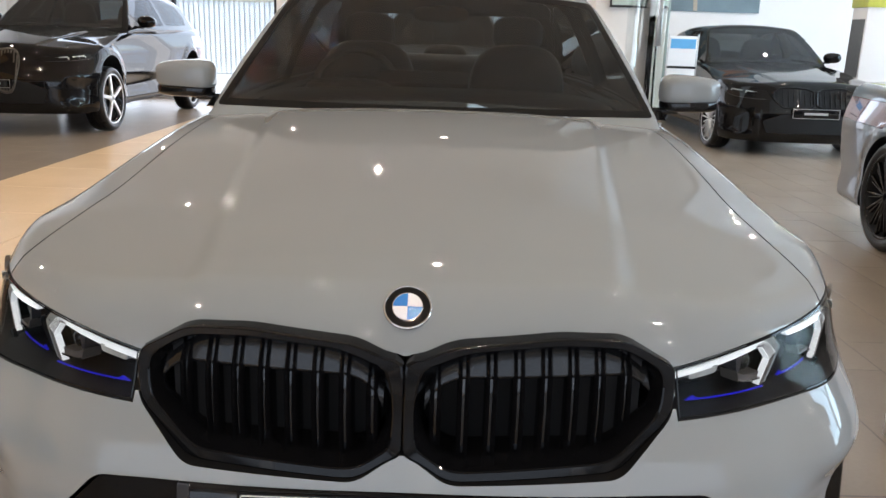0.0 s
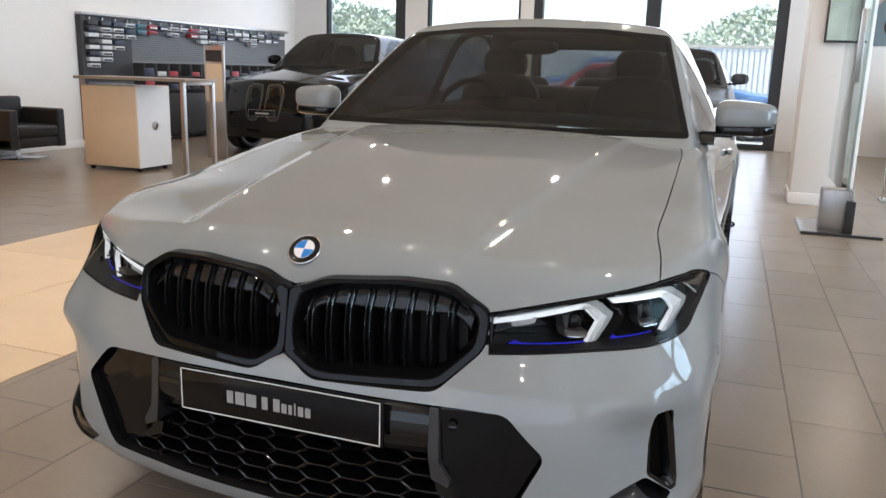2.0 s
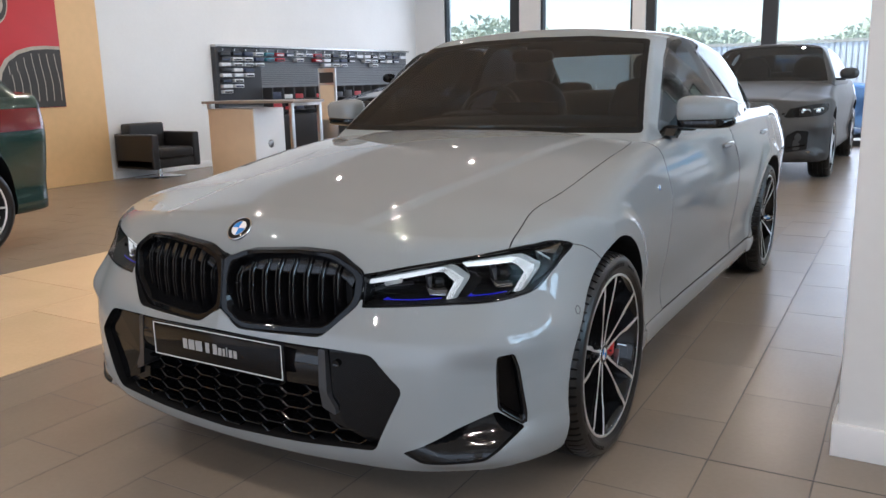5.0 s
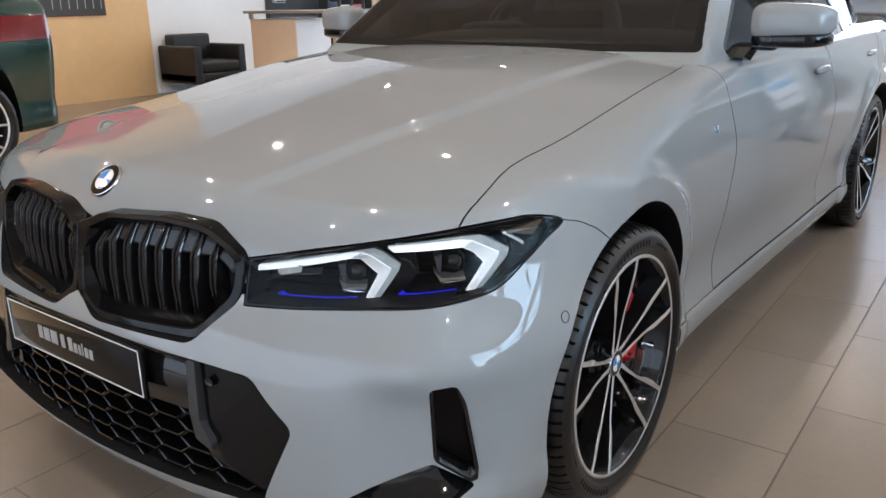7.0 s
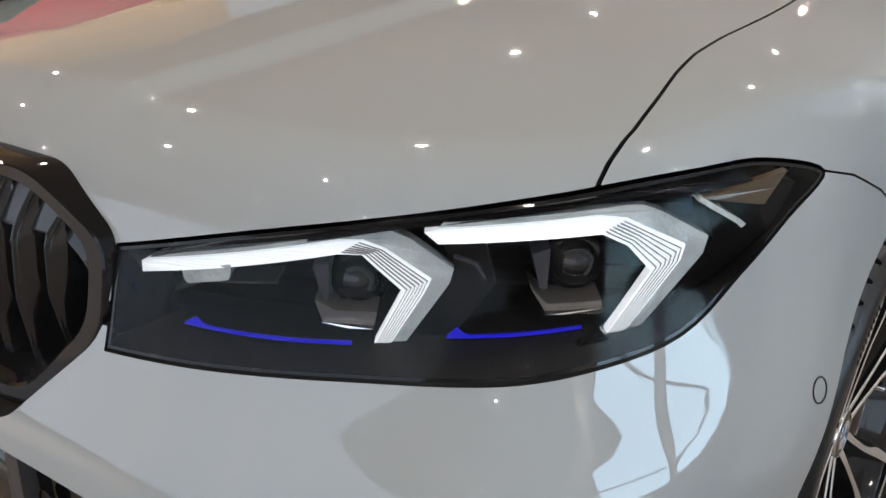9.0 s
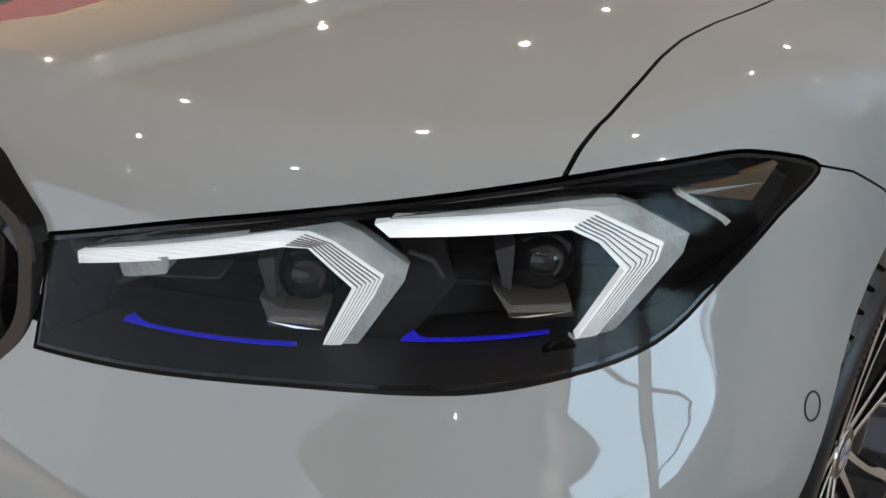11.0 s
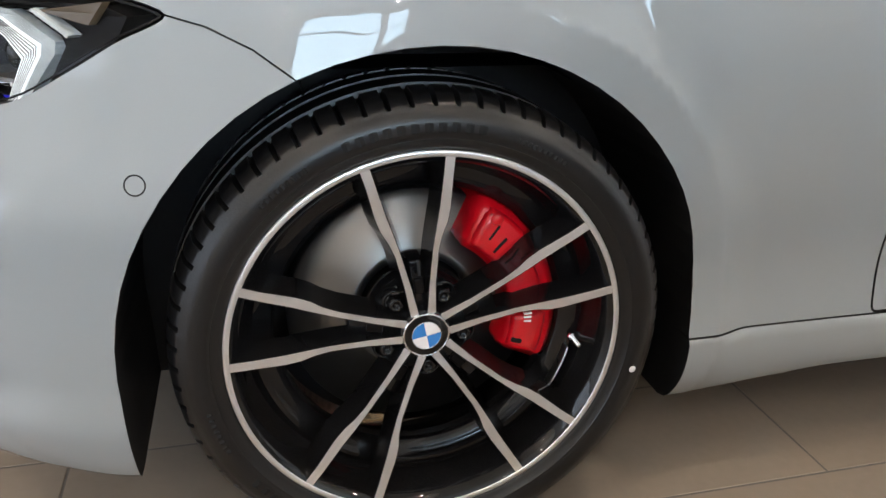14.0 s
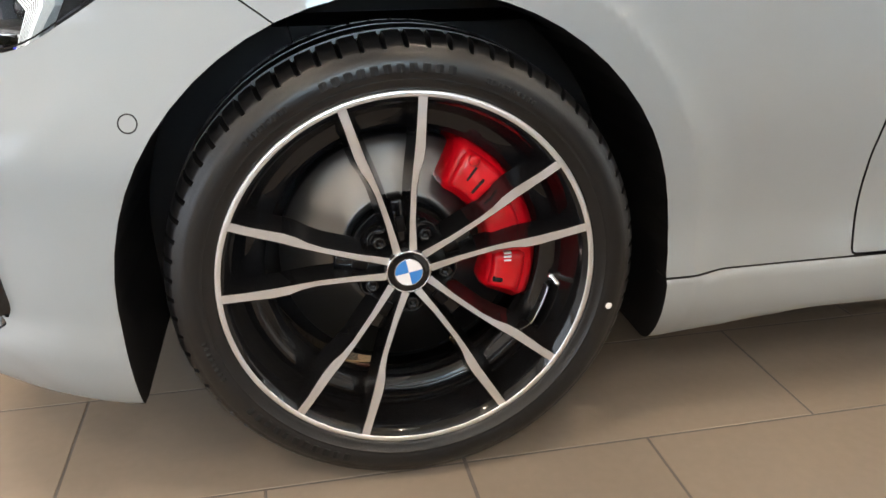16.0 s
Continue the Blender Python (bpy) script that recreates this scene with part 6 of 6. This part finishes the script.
for col in range(21):
    y = 6.76 + 0.245 * col
    part("hook_rail", box(LEFT + 0.05, LEFT + 0.10, y - 0.008, y + 0.008, 1.745, 1.775), STAINLESS, board)
    rows = 8 if col == 0 else (7 if col == 1 else (5 if col == 2 else (3 if col in (3, 10, 11, 12, 16) else (2 if col in (4, 5, 13, 18) else 1 + col % 2))))
    for r in range(rows):
        z = 1.70 - 0.082 * r
        mat = PACKS[4] if col == 4 else (PACKS[3] if col in (5, 9) else rng.choice((PACKS[0], PACKS[0], PACKS[1], PACKS[2])))
        pack = tagged(part("accessory_pack", box(LEFT + 0.07, LEFT + 0.16, y - 0.095, y + 0.095, z - 0.028, z + 0.026, 0.004), mat, None), "small boxed accessory hanging on dark slatted wall", "pack", "accessory packs")
        part("pack_label", box(LEFT + 0.16, LEFT + 0.1615, y - 0.08, y + 0.08, z - 0.02, z + 0.004), rng.choice(PACKS[:3]), pack)
for col in range(15):
    y = 7.75 + 0.275 * col
    bay = tagged(part("shelf_bay", box(LEFT + 0.05, LEFT + 0.26, y - 0.12, y + 0.12, 0.78, 0.80, 0.003), CARBON, None), "black wire shelf bay with folded goods", "shelf", "shelf bays")
    part("side_plate", box(LEFT + 0.05, LEFT + 0.26, y - 0.13, y - 0.118, 0.78, 1.17, 0.002), CARBON, bay)
    part("side_plate", box(LEFT + 0.05, LEFT + 0.26, y + 0.118, y + 0.13, 0.78, 1.17, 0.002), CARBON, bay)
    part("upper_shelf", box(LEFT + 0.05, LEFT + 0.26, y - 0.118, y + 0.118, 0.965, 0.98, 0.002), CARBON, bay)
    for z in (0.80, 0.98):
        if rng.random() < 0.75:
            part("folded_garment", box(LEFT + 0.08, LEFT + 0.25, y - 0.1, y + 0.1, z, z + rng.uniform(0.05, 0.12), 0.008), rng.choice((PACKS[0], PACKS[1], PACKS[2], PACKS[2], PACKS[3])), bay)

# armchair
chair = tagged(empty("armchair", pose(-7.30, 5.08, 0, 0, 0, 0)), "black leather cube armchair on steel foot", "armchair")
part("seat_frame", box(-0.36, 0.36, -0.40, 0.40, 0.16, 0.28, 0.02, 3), LEATHER, chair)
part("seat_cushion", box(-0.20, 0.38, -0.29, 0.29, 0.28, 0.42, 0.04, 4), LEATHER, chair)
part("backrest", box(-0.38, -0.18, -0.29, 0.29, 0.24, 0.74, 0.035, 4), LEATHER, chair)
for y in (-0.40, 0.29):
    part("armrest", box(-0.38, 0.38, y, y + 0.11, 0.15, 0.61, 0.025, 4), LEATHER, chair)
part("foot_column", moved(lathe([(0.02, 0.03), (0.16, 0.03)], 20, "z"), Matrix.Identity(4)), CHROME, chair)
part("foot_plate", box(-0.22, 0.22, -0.26, 0.26, 0.0, 0.018, 0.005), CHROME, chair)

# reception counter with an oak front and white side
counter = tagged(part("counter_body", box(-6.0, -5.245, 4.83, 5.36, 0.045, 0.935, 0.003), WHITE, None), "pale oak and white reception counter with round mark", "counter")
part("oak_face", box(-5.995, -5.247, 4.815, 4.829, 0.05, 0.932, 0.003), OAK, counter)
part("round_mark", moved(lathe([(0.0, 0.0), (0.0, 0.05), (-0.004, 0.05)], 32), Matrix.Translation((-5.243, 5.10, 0.50))), STAINLESS, counter)
for x in (-5.95, -5.3):
    for y in (4.88, 5.3):
        part("caster", box(x - 0.02, x + 0.02, y - 0.02, y + 0.02, 0.0, 0.045, 0.005), DARK_PLASTIC, counter)
# high table on square steel frames, reaching over the counter
table = tagged(part("high_table", box(-6.0, -4.52, 4.72, 5.28, 1.0, 1.03, 0.003), material("table_top", (0.26, 0.22, 0.19), 0.3, grain=0.08, grain_scale=12), None), "narrow high table with square steel frame legs", "table")
for x in (-4.60, -5.93):
    if x > -5:
        part("table_leg", box(x, x + 0.045, 4.73, 4.775, 0.0, 1.0, 0.003), STAINLESS, table)
        part("table_leg", box(x, x + 0.045, 5.225, 5.27, 0.0, 1.0, 0.003), STAINLESS, table)
        part("foot_bar", box(x, x + 0.045, 4.775, 5.225, 0.0, 0.03, 0.003), STAINLESS, table)
        part("top_bar", box(x, x + 0.045, 4.775, 5.225, 0.965, 1.0, 0.003), STAINLESS, table)
    else:
        part("table_leg", box(x, x + 0.04, 4.74, 4.78, 0.935, 1.0, 0.003), STAINLESS, table)
# upright information stand by the accessory wall
stand = tagged(part("info_stand", box(-5.60, -5.30, 6.50, 6.53, 0.0, 1.42, 0.004), STAINLESS, None), "grey upright information stand with small screen", "stand")
part("screen", box(-5.57, -5.33, 6.495, 6.4995, 1.22, 1.36), FRAME_DARK, stand)
part("pale_panel", box(-5.57, -5.33, 6.495, 6.4995, 0.72, 1.19), OAK, stand)

# glass screen on a stainless foot
screen = tagged(part("glass_screen", box(1.742, 1.758, 4.73, 6.30, 0.30, 2.6, 0.002), CLEAR_GLASS, None), "frameless glass screen on stainless steel foot", "screen")
screen.visible_shadow = False
GLASS_EDGE = material("glass_edge", (0.32, 0.42, 0.40), 0.15, coat=1.0, grain=0.1, grain_scale=10)
part("glass_edge", box(1.740, 1.760, 4.716, 4.7295, 0.30, 2.6, 0.002), GLASS_EDGE, screen)
part("clamp", box(1.57, 1.80, 4.71, 4.90, 0.02, 0.36, 0.006), STAINLESS, screen, "brushed steel clamp box")
part("clamp_front", box(1.755, 1.815, 4.66, 4.705, 0.0, 0.28, 0.004), FRAME_DARK, screen)
part("foot_plate", box(1.44, 2.03, 4.62, 4.66, 0.0, 0.022, 0.003), FRAME_DARK, screen)
part("foot_plate", box(1.44, 1.76, 4.665, 5.35, 0.0, 0.016, 0.003), STAINLESS, screen)
part("upper_fitting", box(1.70, 1.738, 4.85, 4.90, 1.2, 1.75, 0.004), STAINLESS, screen)
wall_screen = tagged(part("wall_screen", box(1.56, 1.80, 6.27, 6.318, 1.55, 2.1, 0.004), FRAME_DARK, None), "dark framed screen hanging on the white column", "screen")
part("bright_picture", box(1.575, 1.785, 6.266, 6.2695, 1.57, 2.08), material("picture_pale", (0.45, 0.55, 0.5), 0.3, grain=0.4, grain_scale=4), wall_screen)

# price stand beside the dark saloon
price = tagged(part("price_stand", box(2.33, 2.67, 6.85, 7.12, 0.0, 0.02, 0.004), STAINLESS, None), "clear price stand with white sheet and blue header", "stand")
part("stem", box(2.34, 2.352, 6.98, 6.995, 0.02, 1.32, 0.002), STAINLESS, price)
part("stem", box(2.66, 2.672, 6.98, 6.995, 0.62, 1.32, 0.002), STAINLESS, price)
sheet = part("sheet", box(2.355, 2.655, 6.98, 6.99, 0.68, 1.30, 0.002), BADGE_WHITE, price)
part("blue_header", box(2.37, 2.64, 6.974, 6.9795, 1.17, 1.27), material("header_blue", (0.12, 0.4, 0.7), 0.4, grain=0.1, grain_scale=20), sheet)
part("clip", box(2.35, 2.66, 6.97, 6.9795, 0.96, 0.985), DARK_PLASTIC, sheet)

# large picture on the far wall, display tower
mural = tagged(part("wall_picture", box(2.2, 5.2, FAR - 0.03, FAR - 0.004, 1.75, 3.3, 0.003), material("picture_slate", (0.16, 0.22, 0.25), 0.5, grain=0.5, grain_scale=1.6), None), "large dim picture of a car interior on white wall", "picture")
arc = [(3.3 + 0.85 * math.cos(math.radians(a)), 1.76 + 0.95 * math.sin(math.radians(a))) for a in range(0, 181, 10)] + [(3.3 + 0.78 * math.cos(math.radians(a)), 1.76 + 0.88 * math.sin(math.radians(a))) for a in range(180, -1, -10)]
part("printed_arc", prism(arc, front_on(), FAR - 0.036, FAR - 0.0305), PALE_PRINT, mural)
part("printed_field", box(4.2, 5.1, FAR - 0.036, FAR - 0.0305, 2.2, 2.8), material("print_rust", (0.3, 0.14, 0.08), 0.5, grain=0.3, grain_scale=3), mural)
for cx in (3.05, 3.55):
    part("printed_dial", prism([(cx + 0.2 * math.cos(math.radians(a)), 2.05 + 0.2 * math.sin(math.radians(a))) for a in range(0, 360, 20)], front_on(), FAR - 0.036, FAR - 0.0305), DARK_PRINT, mural)
tower = tagged(part("display_tower", box(5.4, 6.0, 9.0, 9.4, 0.0, 1.75, 0.004), WHITE, None), "white and grey display tower with yellow top", "display")
part("grey_face", box(5.39, 5.3995, 9.03, 9.37, 0.1, 1.6), SLATWALL, tower)
part("yellow_top", box(5.38, 6.02, 8.98, 9.42, 1.75, 1.95, 0.004), material("header_yellow", (0.6, 0.62, 0.1), 0.4, grain=0.05, grain_scale=10), tower)
# ---- floor tiles, each a piece of its own near the saloon ----
def tile_material(name, colour, rough, relief):
    """Slate-like tile: cloudy colour, a tone of its own for each tile, shallow riven ripples."""
    m = bpy.data.materials.new(name)
    m.use_nodes = True
    nodes, links = m.node_tree.nodes, m.node_tree.links
    b = nodes["Principled BSDF"]
    b.inputs["Roughness"].default_value = rough
    place, info = nodes.new("ShaderNodeNewGeometry"), nodes.new("ShaderNodeObjectInfo")
    cloud, fine, ripple = (nodes.new("ShaderNodeTexNoise") for _ in range(3))
    for tex, size, detail in ((cloud, 2.3, 2), (fine, 55.0, 3), (ripple, 20.0, 2)):
        tex.inputs["Scale"].default_value, tex.inputs["Detail"].default_value = size, detail
    stretch = nodes.new("ShaderNodeMapping")
    stretch.inputs["Rotation"].default_value, stretch.inputs["Scale"].default_value = (0, 0, 0.5), (1.0, 0.35, 1.0)
    links.new(place.outputs["Position"], cloud.inputs["Vector"])
    links.new(place.outputs["Position"], fine.inputs["Vector"])
    links.new(place.outputs["Position"], stretch.inputs["Vector"])
    links.new(stretch.outputs[0], ripple.inputs["Vector"])
    last = None
    for source, low, high in ((cloud.outputs["Fac"], 0.90, 1.10), (fine.outputs["Fac"], 0.94, 1.06), (info.outputs["Random"], 0.94, 1.06)):
        span, mix = nodes.new("ShaderNodeMapRange"), nodes.new("ShaderNodeMix")
        span.inputs[3].default_value, span.inputs[4].default_value = low, high
        mix.data_type, mix.blend_type = "RGBA", "MULTIPLY"
        mix.inputs[0].default_value, mix.inputs[6].default_value = 1, (*colour, 1)
        links.new(source, span.inputs[0])
        if last is not None:
            links.new(last, mix.inputs[6])
        links.new(span.outputs[0], mix.inputs[7])
        last = mix.outputs[2]
    links.new(last, b.inputs["Base Color"])
    bump = nodes.new("ShaderNodeBump")
    bump.inputs["Strength"].default_value, bump.inputs["Distance"].default_value = relief, 0.004
    links.new(ripple.outputs["Fac"], bump.inputs["Height"])
    links.new(bump.outputs[0], b.inputs["Normal"])
    return m


TILE = tile_material("floor_tile", (0.25, 0.208, 0.165), 0.27, 0.22)
STONE = tile_material("pale_stone", (0.78, 0.58, 0.36), 0.24, 0.04)


def tile_mesh(wide, long, mat, joint=0.002):
    bm = box(joint, wide - joint, joint, long - joint, -0.012, 0.0, 0.001, 1)
    me = bpy.data.meshes.new("tile")
    bm.to_mesh(me)
    bm.free()
    me.materials.append(mat)
    return me


W_TILE, L_TILE = 0.309, 0.617
plain_tile = tile_mesh(W_TILE, L_TILE, TILE)
LAY = Matrix.Translation((1.195, 0.085, 0)) @ pose(0, 0, 0, 0, 0, 0.89)  # the tiles run slightly askew to the saloon
rest_v, rest_f = [], []
for i in range(-30, 26):
    for j in range(-13, 21):
        x, y = W_TILE * i, L_TILE * (j + (0.5 if i % 2 else 0))
        mid = LAY @ Vector((x + W_TILE / 2, y + L_TILE / 2, 0))
        if not (LEFT - 0.1 < mid.x < RIGHT + 0.1 and NEAR - 0.2 < mid.y < FAR + 0.2):
            continue
        if -0.4 < mid.x < 2.4 and -2.4 < mid.y < 4.3:
            part("tile", plain_tile, None, floor, at=LAY @ Matrix.Translation((x, y, 0)))
        elif -1.7 < mid.x < -0.4 and -1.6 < mid.y < 0.6:
            part("tile", plain_tile, None, floor, at=LAY @ Matrix.Translation((x, y, 0)))
        else:
            n = len(rest_v)
            rest_v.extend(LAY @ Vector((x + u, y + v, w)) for w in (0, -0.01) for u, v in ((0.002, 0.002), (W_TILE - 0.002, 0.002), (W_TILE - 0.002, L_TILE - 0.002), (0.002, L_TILE - 0.002)))
            rest_f.extend(((n, n + 1, n + 2, n + 3), (n, n + 4, n + 5, n + 1), (n + 1, n + 5, n + 6, n + 2), (n + 2, n + 6, n + 7, n + 3), (n + 3, n + 7, n + 4, n)))
part("movement_joint", box(-2.7, 2.4, -0.003, 0.003, -0.01, 0.0008), GROUT, floor, "dark movement joint", LAY)
for x0, x1, off in ((-2.50, -1.626, 0.14), (-3.54, -2.50, 0.57)):
    stone_tile = tile_mesh(x1 - x0, 0.88, STONE, 0.0032)
    for j in range(-8, 14):
        y = off + 0.88 * j
        if NEAR < y < FAR - 0.9:
            part("stone_tile", stone_tile, None, floor, at=Matrix.Translation((x0, y, 0.004)))
rest = part("far_tiles", mesh_from("far_tiles", rest_v, rest_f), TILE, floor)
rest["kind"] = "stuff"
